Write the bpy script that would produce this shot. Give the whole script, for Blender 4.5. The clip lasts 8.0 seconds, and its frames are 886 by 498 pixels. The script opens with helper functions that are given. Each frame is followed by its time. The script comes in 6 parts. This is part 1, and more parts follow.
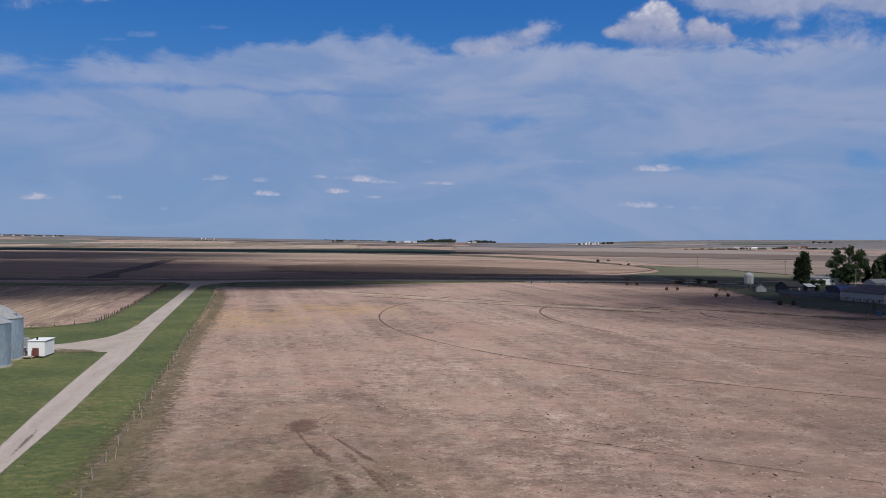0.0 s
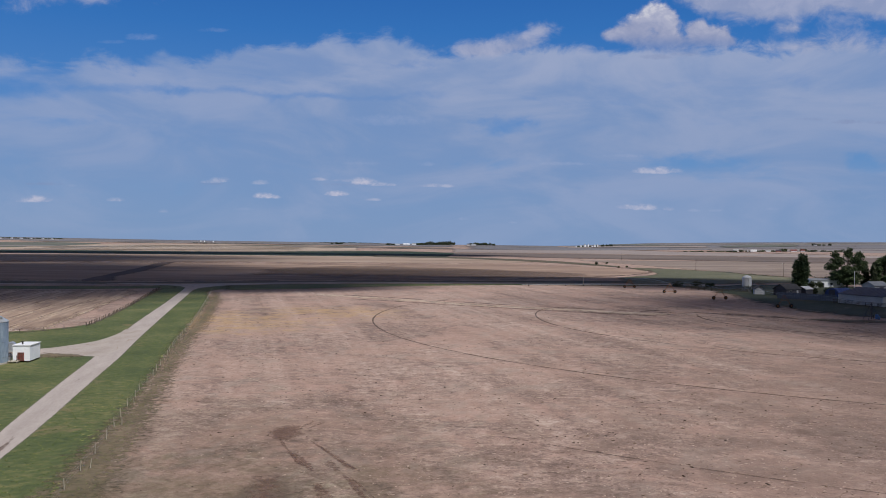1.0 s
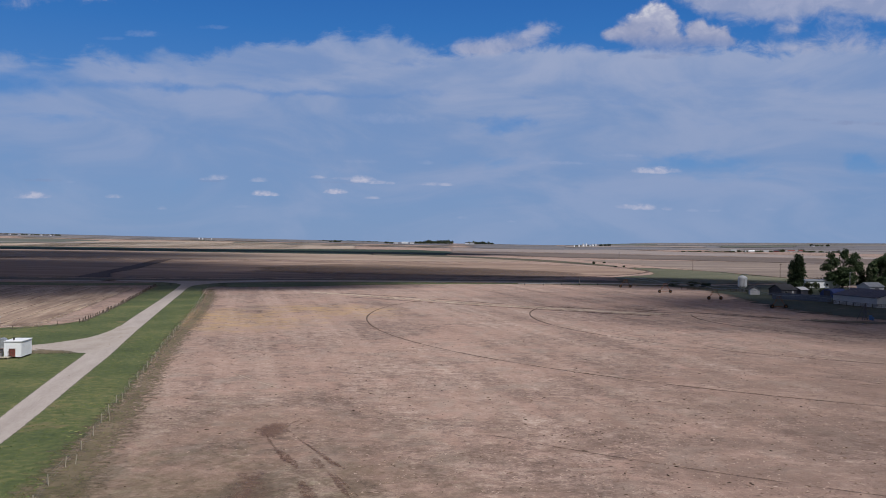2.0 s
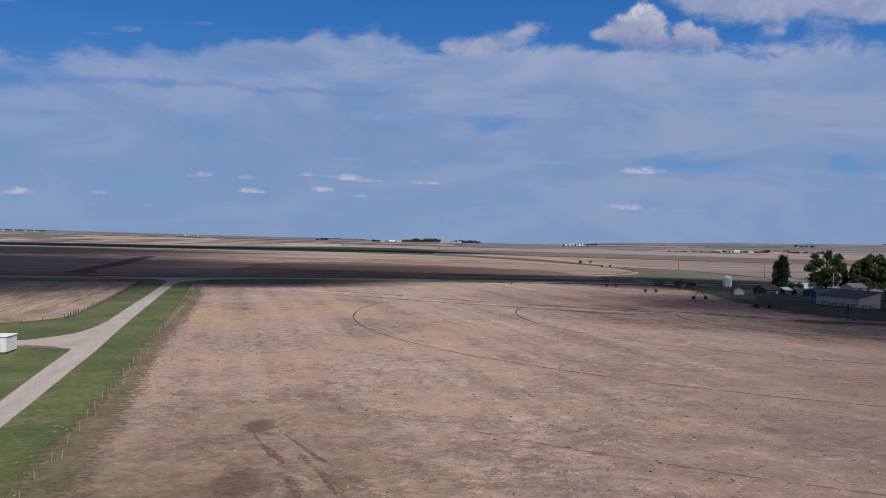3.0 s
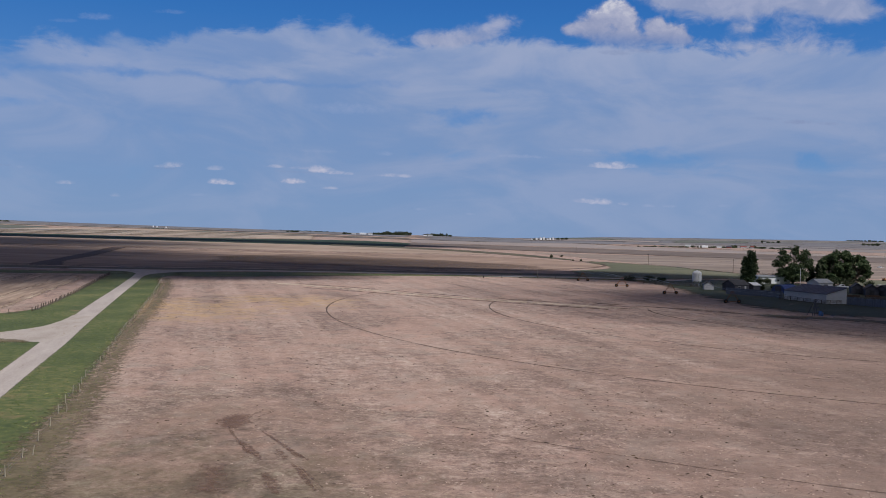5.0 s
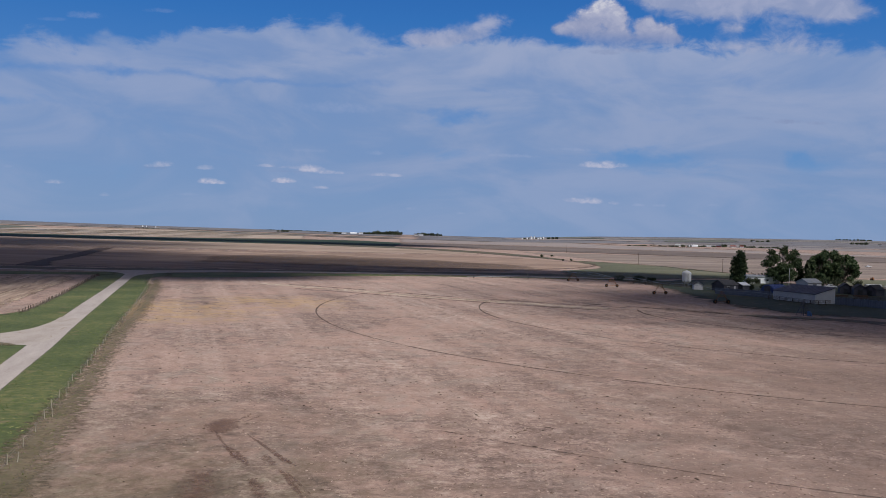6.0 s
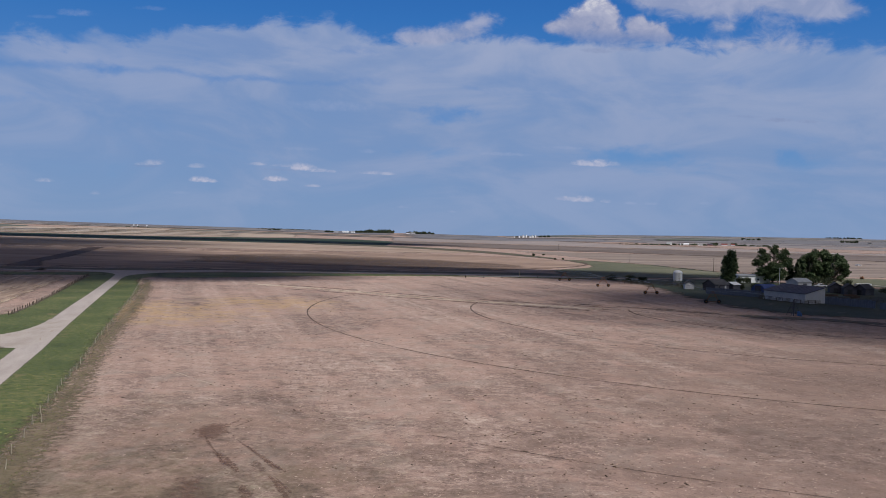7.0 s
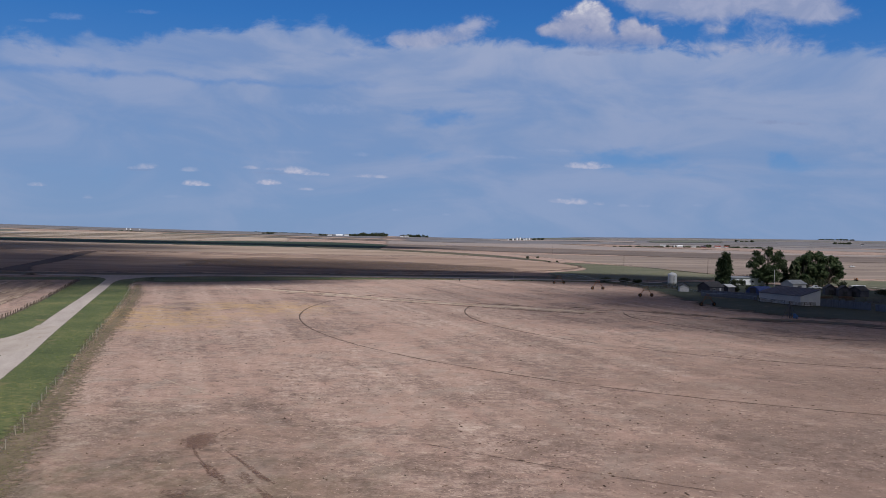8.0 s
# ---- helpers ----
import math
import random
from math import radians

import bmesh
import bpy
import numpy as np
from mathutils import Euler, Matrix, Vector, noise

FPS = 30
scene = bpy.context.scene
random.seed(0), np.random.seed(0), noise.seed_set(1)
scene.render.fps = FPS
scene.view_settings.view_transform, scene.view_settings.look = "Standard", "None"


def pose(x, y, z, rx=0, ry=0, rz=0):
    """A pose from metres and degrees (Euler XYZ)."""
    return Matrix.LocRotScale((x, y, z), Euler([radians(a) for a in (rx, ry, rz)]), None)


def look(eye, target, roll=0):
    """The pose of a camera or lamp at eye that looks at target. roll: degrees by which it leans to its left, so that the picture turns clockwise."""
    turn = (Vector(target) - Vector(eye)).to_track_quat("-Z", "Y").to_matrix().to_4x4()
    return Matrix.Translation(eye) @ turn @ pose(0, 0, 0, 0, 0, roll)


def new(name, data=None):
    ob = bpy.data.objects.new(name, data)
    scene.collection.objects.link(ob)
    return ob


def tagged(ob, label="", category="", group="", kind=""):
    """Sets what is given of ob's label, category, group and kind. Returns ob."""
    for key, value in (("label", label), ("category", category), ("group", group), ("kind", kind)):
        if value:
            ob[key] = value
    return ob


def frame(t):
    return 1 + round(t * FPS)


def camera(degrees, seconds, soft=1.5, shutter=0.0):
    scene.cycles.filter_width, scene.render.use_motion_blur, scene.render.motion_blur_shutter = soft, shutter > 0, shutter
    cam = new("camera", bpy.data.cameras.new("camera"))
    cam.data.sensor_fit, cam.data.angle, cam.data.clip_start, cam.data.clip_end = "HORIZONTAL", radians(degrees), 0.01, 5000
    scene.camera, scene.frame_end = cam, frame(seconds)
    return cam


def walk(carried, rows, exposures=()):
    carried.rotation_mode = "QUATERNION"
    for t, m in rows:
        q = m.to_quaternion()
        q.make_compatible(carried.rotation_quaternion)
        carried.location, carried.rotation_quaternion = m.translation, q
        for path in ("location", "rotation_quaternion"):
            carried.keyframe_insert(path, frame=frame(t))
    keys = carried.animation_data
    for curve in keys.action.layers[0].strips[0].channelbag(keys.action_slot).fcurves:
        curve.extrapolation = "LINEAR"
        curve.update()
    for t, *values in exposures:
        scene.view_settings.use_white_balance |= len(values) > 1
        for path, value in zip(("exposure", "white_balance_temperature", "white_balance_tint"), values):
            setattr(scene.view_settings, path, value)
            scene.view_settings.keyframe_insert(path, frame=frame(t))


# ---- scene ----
cam = camera(55.0, 8.0, soft=0.8)
PATH = [
    (0, (0.000, 0.000, 19.000), (0.000, 99.995, 18.005), 0.450),
    (0.5, (0.651, 1.162, 19.013), (0.624, 101.160, 18.297), 0.462),
    (1, (1.302, 1.878, 19.022), (1.351, 101.876, 18.323), 0.417),
    (1.5, (1.884, 1.927, 19.002), (1.937, 101.924, 18.151), 0.569),
    (1.7, (2.100, 1.900, 19.021), (2.178, 101.896, 18.167), 0.662),
    (2.8, (2.480, 1.357, 18.954), (3.595, 101.346, 18.001), 1.098),
    (3, (2.350, 1.235, 18.940), (4.091, 101.215, 17.931), 1.136),
    (3.5, (2.097, 1.162, 18.930), (5.102, 101.109, 17.698), 1.286),
    (4, (1.838, 1.249, 18.909), (5.669, 101.165, 17.462), 1.400),
    (4.5, (1.674, 1.427, 18.942), (6.236, 101.310, 17.300), 1.508),
    (4.7, (1.594, 1.499, 19.009), (6.404, 101.369, 17.303), 1.513),
    (5.8, (1.766, 1.778, 19.309), (7.849, 101.577, 17.559), 1.518),
    (6, (1.835, 1.818, 19.492), (8.099, 101.605, 17.715), 1.475),
    (6.5, (1.967, 1.812, 19.974), (8.711, 101.572, 18.380), 1.431),
    (7, (2.009, 1.853, 20.110), (9.204, 101.575, 18.160), 1.435),
    (7.5, (2.104, 2.594, 20.162), (9.772, 102.285, 18.467), 1.388),
    (8, (2.224, 3.792, 20.178), (10.130, 103.467, 18.589), 1.231),
]
walk(cam, [(t, look(eye, target, roll)) for t, eye, target, roll in PATH])


# ================= world, sun, exposure =================
TO_SUN = Vector((0.357, -0.499, 0.788)).normalized()


class Tree:
    """Short calls for shader nodes."""

    def __init__(self, owner):
        owner.use_nodes = True
        self.nodes, self.links = owner.node_tree.nodes, owner.node_tree.links
        self.nodes.clear()

    def put(self, socket, value):
        if hasattr(value, "is_output"):
            self.links.new(value, socket)
        elif value is not None:
            socket.default_value = value

    def node(self, kind, out=0, props=(), **ins):
        n = self.nodes.new(kind)
        for key, value in props:
            setattr(n, key, value)
        for key, value in ins.items():
            self.put(n.inputs[key.replace("_", " ")], value)
        return n.outputs[out]

    def m(self, op, a, b=None, c=None, clamp=False):
        n = self.nodes.new("ShaderNodeMath")
        n.operation, n.use_clamp = op, clamp
        for k, value in enumerate((a, b, c)):
            self.put(n.inputs[k], value)
        return n.outputs[0]

    def step(self, x, lo, hi, a=0.0, b=1.0):
        n = self.nodes.new("ShaderNodeMapRange")
        n.interpolation_type = "SMOOTHSTEP"
        for k, value in enumerate((x, lo, hi, a, b)):
            self.put(n.inputs[k], value)
        return n.outputs[0]

    def mix(self, f, a, b, kind="MIX"):
        n = self.nodes.new("ShaderNodeMix")
        n.data_type, n.blend_type = "RGBA", kind
        self.put(n.inputs[0], f)
        self.put(n.inputs[6], (*a, 1) if isinstance(a, tuple) else a)
        self.put(n.inputs[7], (*b, 1) if isinstance(b, tuple) else b)
        return n.outputs[2]

    def ramp(self, f, stops):
        n = self.nodes.new("ShaderNodeValToRGB")
        el = n.color_ramp.elements
        while len(el) < len(stops):
            el.new(0.5)
        for e, (at, col) in zip(el, stops):
            e.position, e.color = at, (*col, 1) if isinstance(col, tuple) else (col, col, col, 1)
        self.put(n.inputs[0], f)
        return n.outputs[0]

    def noise(self, vec, scale, detail=5.0, rough=0.55, distort=0.0, out=0):
        return self.node("ShaderNodeTexNoise", out, Vector=vec, Scale=scale, Detail=detail, Roughness=rough, Distortion=distort)

    def scaled(self, vec, sx, sy, sz, turn=0.0):
        if turn:
            n = self.nodes.new("ShaderNodeMapping")
            n.inputs["Rotation"].default_value = (0, 0, turn)
            self.put(n.inputs["Vector"], vec)
            vec = n.outputs[0]
        n = self.nodes.new("ShaderNodeMapping")
        n.inputs["Scale"].default_value = (sx, sy, sz)
        self.put(n.inputs["Vector"], vec)
        return n.outputs[0]


# Clouds by direction: across and up from the walk's first heading (tangents), half-widths, strength.
SMALL_PUFFS = [(-0.480, 0.0467, 0.0226, 0.0066, 0.75), (-0.494, 0.0452, 0.0106, 0.0040, 0.50), (-0.384, 0.0474, 0.0133, 0.0046, 0.50), (-0.328, 0.0346, 0.0080, 0.0046, 0.30), (-0.261, 0.0709, 0.0146, 0.0053, 0.45), (-0.272, 0.0695, 0.0133, 0.0033, 0.30), (-0.216, 0.0686, 0.0133, 0.0046, 0.35), (-0.210, 0.0528, 0.0146, 0.0060, 0.90), (-0.198, 0.0522, 0.0093, 0.0040, 0.60), (-0.125, 0.0561, 0.0146, 0.0053, 0.90), (-0.148, 0.0732, 0.0133, 0.0033, 0.45), (-0.115, 0.0721, 0.0173, 0.0033, 0.50), (-0.095, 0.0703, 0.0186, 0.0073, 0.85), (-0.076, 0.0678, 0.0146, 0.0040, 0.50), (-0.062, 0.0672, 0.0086, 0.0027, 0.35), (-0.081, 0.0498, 0.0113, 0.0033, 0.50), (-0.013, 0.0669, 0.0173, 0.0040, 0.50), (0.005, 0.0664, 0.0133, 0.0033, 0.45), (0.235, 0.0854, 0.0146, 0.0060, 0.60), (0.254, 0.0856, 0.0186, 0.0073, 0.70), (0.272, 0.0857, 0.0120, 0.0046, 0.50), (0.217, 0.0429, 0.0146, 0.0046, 0.55), (0.236, 0.0423, 0.0186, 0.0066, 0.70), (0.265, 0.0412, 0.0086, 0.0040, 0.50)]
FAINT_PUFFS = [(0.295, 0.0402, 0.0086, 0.0027, 0.40), (0.322, 0.0404, 0.0106, 0.0027, 0.35), (-0.019, 0.0921, 0.0133, 0.0040, 0.35), (0.142, 0.0940, 0.0365, 0.0033, 0.40), (0.212, 0.1038, 0.0299, 0.0033, 0.30), (0.083, 0.0246, 0.0066, 0.0020, 0.30), (-0.435, 0.0643, 0.0066, 0.0027, 0.25), (-0.352, 0.2383, 0.0252, 0.0060, 0.38), (-0.270, 0.2476, 0.0199, 0.0040, 0.30), (-0.389, 0.2328, 0.0199, 0.0033, 0.20), (0.024, 0.0287, 0.0093, 0.0027, 0.30), (0.387, 0.0429, 0.0093, 0.0027, 0.25), (-0.096, 0.0928, 0.0266, 0.0027, 0.20), (-0.235, 0.0380, 0.0133, 0.0027, 0.25), (-0.064, 0.1427, 0.0598, 0.0093, 0.30)]
HOLES = [(-0.508, 0.1789, 0.0730, 0.0146, 0.62), (-0.614, 0.1847, 0.1062, 0.0266, 0.80), (-0.462, 0.1978, 0.0332, 0.0046, 0.40), (-0.385, 0.1799, 0.0498, 0.0053, 0.35), (-0.352, 0.2053, 0.0239, 0.0073, 0.60), (-0.302, 0.1739, 0.0797, 0.0053, 0.55), (-0.160, 0.1737, 0.0631, 0.0046, 0.42), (-0.230, 0.1917, 0.0465, 0.0053, 0.30), (-0.435, 0.1372, 0.0564, 0.0073, 0.38), (0.084, 0.1373, 0.0412, 0.0080, 0.72), (0.049, 0.1463, 0.0266, 0.0040, 0.35), (0.125, 0.1660, 0.0398, 0.0046, 0.40), (0.053, 0.0979, 0.0498, 0.0106, 0.50), (0.298, 0.0952, 0.0697, 0.0120, 0.75), (0.268, 0.1023, 0.0332, 0.0066, 0.40), (0.491, 0.1073, 0.0239, 0.0073, 0.75), (0.534, 0.0997, 0.0531, 0.0106, 0.60), (0.415, 0.0570, 0.0996, 0.0133, 0.22), (-0.064, 0.1725, 0.0398, 0.0053, 0.25), (-0.028, 0.2078, 0.0173, 0.0066, 0.40), (0.420, 0.1961, 0.0797, 0.0080, 0.20), (-0.388, 0.0607, 0.1992, 0.0398, 0.20), (0.248, 0.1683, 0.0598, 0.0053, 0.18), (-0.110, 0.1159, 0.0664, 0.0066, 0.15)]
BIG_CLOUD = [(0.252, 0.2721, 0.0226, 0.0173, 1.10), (0.232, 0.2601, 0.0226, 0.0173, 1.00), (0.262, 0.2537, 0.0186, 0.0226, 1.00), (0.213, 0.2507, 0.0226, 0.0159, 1.00), (0.193, 0.2453, 0.0173, 0.0100, 0.80), (0.296, 0.2580, 0.0173, 0.0120, 1.10), (0.315, 0.2475, 0.0252, 0.0159, 1.00), (0.330, 0.2424, 0.0173, 0.0133, 0.90), (0.284, 0.2380, 0.0398, 0.0120, 0.80), (0.241, 0.2364, 0.0398, 0.0120, 0.90), (0.277, 0.2261, 0.0465, 0.0073, 0.70)]
TOP_CLOUDS = [(0.309, 0.2898, 0.0345, 0.0173, 0.90), (0.359, 0.2862, 0.0531, 0.0239, 1.00), (0.405, 0.2945, 0.0797, 0.0279, 1.00), (0.458, 0.3068, 0.0797, 0.0305, 1.00), (0.511, 0.2874, 0.0332, 0.0146, 0.80), (0.538, 0.2836, 0.0531, 0.0173, 0.90), (0.401, 0.2548, 0.0159, 0.0073, 0.55), (0.116, 0.2526, 0.0199, 0.0106, 0.66), (0.089, 0.2418, 0.0305, 0.0120, 0.74), (0.056, 0.2310, 0.0398, 0.0110, 0.76), (0.029, 0.2241, 0.0332, 0.0093, 0.70), (0.165, 0.2290, 0.0800, 0.0090, 0.45), (0.400, 0.2330, 0.0900, 0.0110, 0.42), (-0.482, 0.2809, 0.1129, 0.0186, 0.42), (-0.389, 0.2830, 0.0598, 0.0106, 0.32), (0.472, 0.2420, 0.0863, 0.0190, 0.48)]
GREY_SCUD = [(0.251, 0.2199, 0.0266, 0.0040, 0.60), (0.284, 0.2235, 0.0199, 0.0033, 0.50), (0.473, 0.1456, 0.0226, 0.0040, 0.70), (0.434, 0.1486, 0.0266, 0.0027, 0.40), (0.511, 0.1452, 0.0173, 0.0033, 0.50), (-0.468, 0.0660, 0.0239, 0.0027, 0.45), (-0.269, 0.0676, 0.0199, 0.0020, 0.35), (-0.123, 0.0680, 0.0332, 0.0020, 0.30)]
VEIL_EDGE = [(-0.654, 0.1976), (-0.534, 0.2065), (-0.481, 0.2102), (-0.455, 0.2045), (-0.422, 0.2147), (-0.395, 0.2169), (-0.365, 0.2065), (-0.332, 0.2160), (-0.293, 0.2111), (-0.266, 0.2199), (-0.210, 0.2256), (-0.157, 0.2286), (-0.140, 0.2360), (-0.124, 0.2382), (-0.106, 0.2290), (-0.087, 0.2338), (-0.064, 0.2393), (-0.041, 0.2315), (-0.014, 0.2165), (0.009, 0.2213), (0.042, 0.2269), (0.135, 0.2342), (0.181, 0.2293), (0.340, 0.2292), (0.419, 0.2325), (0.539, 0.2361)]


def make_world():
    world = bpy.data.worlds.new("prairie_sky")
    scene.world = world
    w = Tree(world)
    d = w.node("ShaderNodeTexCoord", 0)
    xyz = w.nodes.new("ShaderNodeSeparateXYZ")
    w.put(xyz.inputs[0], d)
    dx, dy, dz = xyz.outputs
    ahead = w.m("MAXIMUM", dy, 0.05)
    u, v = w.m("DIVIDE", dx, ahead), w.m("DIVIDE", dz, ahead)
    mottle = w.noise(w.scaled(d, 5, 5, 15, 0.2), 1.0, 7.0, 0.56, 0.7)
    billow = w.noise(w.scaled(d, 15, 15, 30), 1.0, 7.0, 0.62, 0.6)
    deck = w.noise(w.scaled(d, 2.2, 2.2, 3.2), 1.0, 6.0, 0.55, 0.3)
    puffy = w.noise(w.scaled(d, 34, 34, 46), 1.0, 7.0, 0.60, 0.5)
    crumb = w.noise(w.scaled(d, 105, 105, 150), 1.0, 6.0, 0.60, 0.3)
    drift = w.m("SUBTRACT", w.noise(w.scaled(d, 12, 12, 34), 1.0, 7.0, 0.6, 0.8), 0.5)
    rough, tiny = w.m("SUBTRACT", puffy, 0.5), w.m("SUBTRACT", crumb, 0.5)

    def blobs(rows, wobble, soft, flat=0.45, lump=None):
        """The densest of a row of noisy-edged puffs with flat undersides."""
        total = None
        for u0, v0, ru, rv, strength in rows:
            du = w.m("DIVIDE", w.m("SUBTRACT", u, u0), ru)
            dv = w.m("SUBTRACT", v, v0)
            dv = w.m("MAXIMUM", w.m("DIVIDE", dv, rv), w.m("DIVIDE", dv, -rv * flat))
            r2 = w.m("MULTIPLY_ADD", du, du, w.m("MULTIPLY", dv, dv))
            dens = w.m("SUBTRACT", w.m("MULTIPLY_ADD", lump or rough, wobble, 1.0), r2)
            mask = w.m("MULTIPLY", w.step(dens, 0.0, soft), strength)
            total = mask if total is None else w.m("MAXIMUM", total, mask)
        return w.m("MULTIPLY", total, w.step(dy, 0.1, 0.3))

    bend = w.m("SUBTRACT", w.noise(w.scaled(d, 10, 10, 17), 1.0, 5.0, 0.6, 0.0), 0.5)
    curl = w.m("SUBTRACT", w.noise(w.scaled(d, 17, 17, 29, 0.7), 1.0, 5.0, 0.6, 0.0), 0.5)

    def heap(rows, lump, lo, hi, flat=1.0, tight=1.0, stray=0.0):
        """One cloud out of several overlapping puffs that run into each other."""
        total = None
        uu, vv = w.m("MULTIPLY_ADD", curl, stray * 3.0, u), w.m("MULTIPLY_ADD", bend, stray, v)
        for u0, v0, ru, rv, strength in rows:
            du = w.m("DIVIDE", w.m("SUBTRACT", uu, u0), ru)
            dv = w.m("SUBTRACT", vv, v0)
            dv = w.m("MAXIMUM", w.m("DIVIDE", dv, rv), w.m("DIVIDE", dv, -rv * flat))
            r2 = w.m("MULTIPLY_ADD", du, du, w.m("MULTIPLY", dv, dv))
            f = w.m("MULTIPLY", w.m("EXPONENT", w.m("MULTIPLY", r2, -tight)), strength)
            total = f if total is None else w.m("ADD", total, f)
        total = w.m("ADD", w.m("MINIMUM", total, 1.3), lump)
        return w.m("MULTIPLY", w.step(total, lo, hi), w.step(dy, 0.1, 0.3)), total

    # Clear sky: the atmosphere's own colour, hazier and paler towards the horizon.
    sky = w.node("ShaderNodeTexSky", 0, props=(("sky_type", "NISHITA"), ("sun_disc", False), ("sun_elevation", math.asin(TO_SUN.z)),
                 ("sun_rotation", math.atan2(TO_SUN.x, TO_SUN.y)), ("altitude", 900.0), ("air_density", 1.0), ("dust_density", 0.6), ("ozone_density", 2.0)))
    sky = w.mix(1.0, sky, (0.09, 0.09, 0.09), "MULTIPLY")
    clear = w.ramp(dz, [(0.0, (0.155, 0.285, 0.515)), (0.06, (0.115, 0.26, 0.53)), (0.11, (0.085, 0.235, 0.535)), (0.17, (0.048, 0.193, 0.520)),
                        (0.24, (0.020, 0.150, 0.475)), (0.30, (0.011, 0.112, 0.415)), (0.60, (0.015, 0.09, 0.34)), (1.0, (0.012, 0.07, 0.28))])
    col = w.mix(0.9, sky, clear)
    # The high veil, with a ragged upper edge and thin places.
    lo, hi = VEIL_EDGE[0][0], VEIL_EDGE[-1][0]
    edge = w.ramp(w.m("DIVIDE", w.m("SUBTRACT", u, lo), hi - lo), [((a - lo) / (hi - lo), b) for a, b in VEIL_EDGE])
    over = w.m("SUBTRACT", edge, v)
    over = w.m("ADD", over, w.m("MULTIPLY", w.m("SUBTRACT", billow, 0.5), 0.055))
    over = w.m("ADD", w.m("MULTIPLY_ADD", rough, 0.026, over), 0.006)
    veil = w.step(over, -0.003, 0.016)
    veil = w.m("MULTIPLY", veil, w.step(mottle, 0.32, 0.62, 0.74, 1.0))
    veil = w.m("MULTIPLY", veil, w.m("SUBTRACT", 1.0, w.m("MULTIPLY", heap(HOLES, w.m("MULTIPLY", drift, 1.3), 0.06, 1.0, 1.0, 0.8, 0.045)[0], 0.92)))
    veil = w.m("MULTIPLY", veil, w.step(v, -0.02, 0.12, 0.66, 0.97))
    veil = w.m("MULTIPLY", veil, w.step(u, -0.6, 0.05, 0.78, 1.0))
    pale = w.m("MULTIPLY_ADD", w.step(mottle, 0.36, 0.66), 0.55, w.step(over, 0.11, 0.0, 0.0, 0.40))
    pale = w.m("MULTIPLY_ADD", drift, 0.35, pale, True)
    col = w.mix(veil, col, w.mix(pale, (0.208, 0.302, 0.510), (0.326, 0.386, 0.564)))
    ragged = w.m("MULTIPLY_ADD", rough, 1.2, w.m("MULTIPLY", tiny, 0.35))
    top, _ = heap(TOP_CLOUDS, ragged, 0.24, 1.05, 1.0, 1.1, 0.02)
    col = w.mix(w.m("MULTIPLY", top, 0.88), col, w.mix(w.step(puffy, 0.38, 0.66), (0.285, 0.335, 0.508), (0.368, 0.402, 0.560)))
    lumpy = w.m("MULTIPLY_ADD", rough, 1.1, w.m("MULTIPLY", tiny, 0.7))
    big, thick = heap(BIG_CLOUD, lumpy, 0.30, 1.0, 1.0, 1.6, 0.012)
    lit = w.m("ADD", w.step(v, 0.228, 0.288, 0.0, 0.75), w.m("MULTIPLY_ADD", rough, 1.7, w.m("MULTIPLY", tiny, 0.6)))
    lit = w.m("MULTIPLY_ADD", w.step(thick, 0.5, 1.3, 0.0, 0.25), 1.0, lit)
    col = w.mix(w.m("MULTIPLY", big, w.step(v, 0.220, 0.250, 0.2, 1.0)), col, w.ramp(lit, [(0.0, (0.25, 0.295, 0.47)), (0.46, (0.312, 0.348, 0.512)), (0.80, (0.405, 0.428, 0.570)), (1.0, (0.55, 0.56, 0.655))]))
    col = w.mix(w.m("MULTIPLY", blobs(SMALL_PUFFS, 2.0, 1.25, 0.42, w.m("MULTIPLY_ADD", rough, 0.9, w.m("MULTIPLY", tiny, 0.6))), 0.95), col, w.mix(w.step(crumb, 0.35, 0.65), (0.36, 0.40, 0.57), (0.55, 0.545, 0.66)))
    col = w.mix(w.m("MULTIPLY", blobs(FAINT_PUFFS, 2.4, 1.6, 0.7, tiny), 0.6), col, (0.44, 0.48, 0.66))
    col = w.mix(w.m("MULTIPLY", blobs(GREY_SCUD, 2.6, 1.4, 0.8, tiny), 0.85), col, (0.215, 0.27, 0.45))
    # Dim warm-grey broken cloud added over the unseen sky to set fill light.
    high = w.m("MAXIMUM", w.step(dz, 0.36, 0.5), w.step(dy, 0.25, -0.1))
    broken = w.m("MULTIPLY", w.step(deck, 0.32, 0.50), high)
    col = w.mix(w.m("MULTIPLY", broken, 0.92), col, w.mix(w.step(puffy, 0.3, 0.7), (0.094, 0.084, 0.070), (0.136, 0.122, 0.102)))
    back = w.node("ShaderNodeBackground", Color=col, Strength=1.0)
    w.links.new(back, w.nodes.new("ShaderNodeOutputWorld").inputs[0])


make_world()
sun = new("sun", bpy.data.lights.new("sun", "SUN"))
sun.data.energy, sun.data.angle, sun.data.color = 4.2, radians(0.55), (1.0, 0.95, 0.90)
sun.matrix_world = look((0, 0, 300), Vector((0, 0, 300)) - TO_SUN)


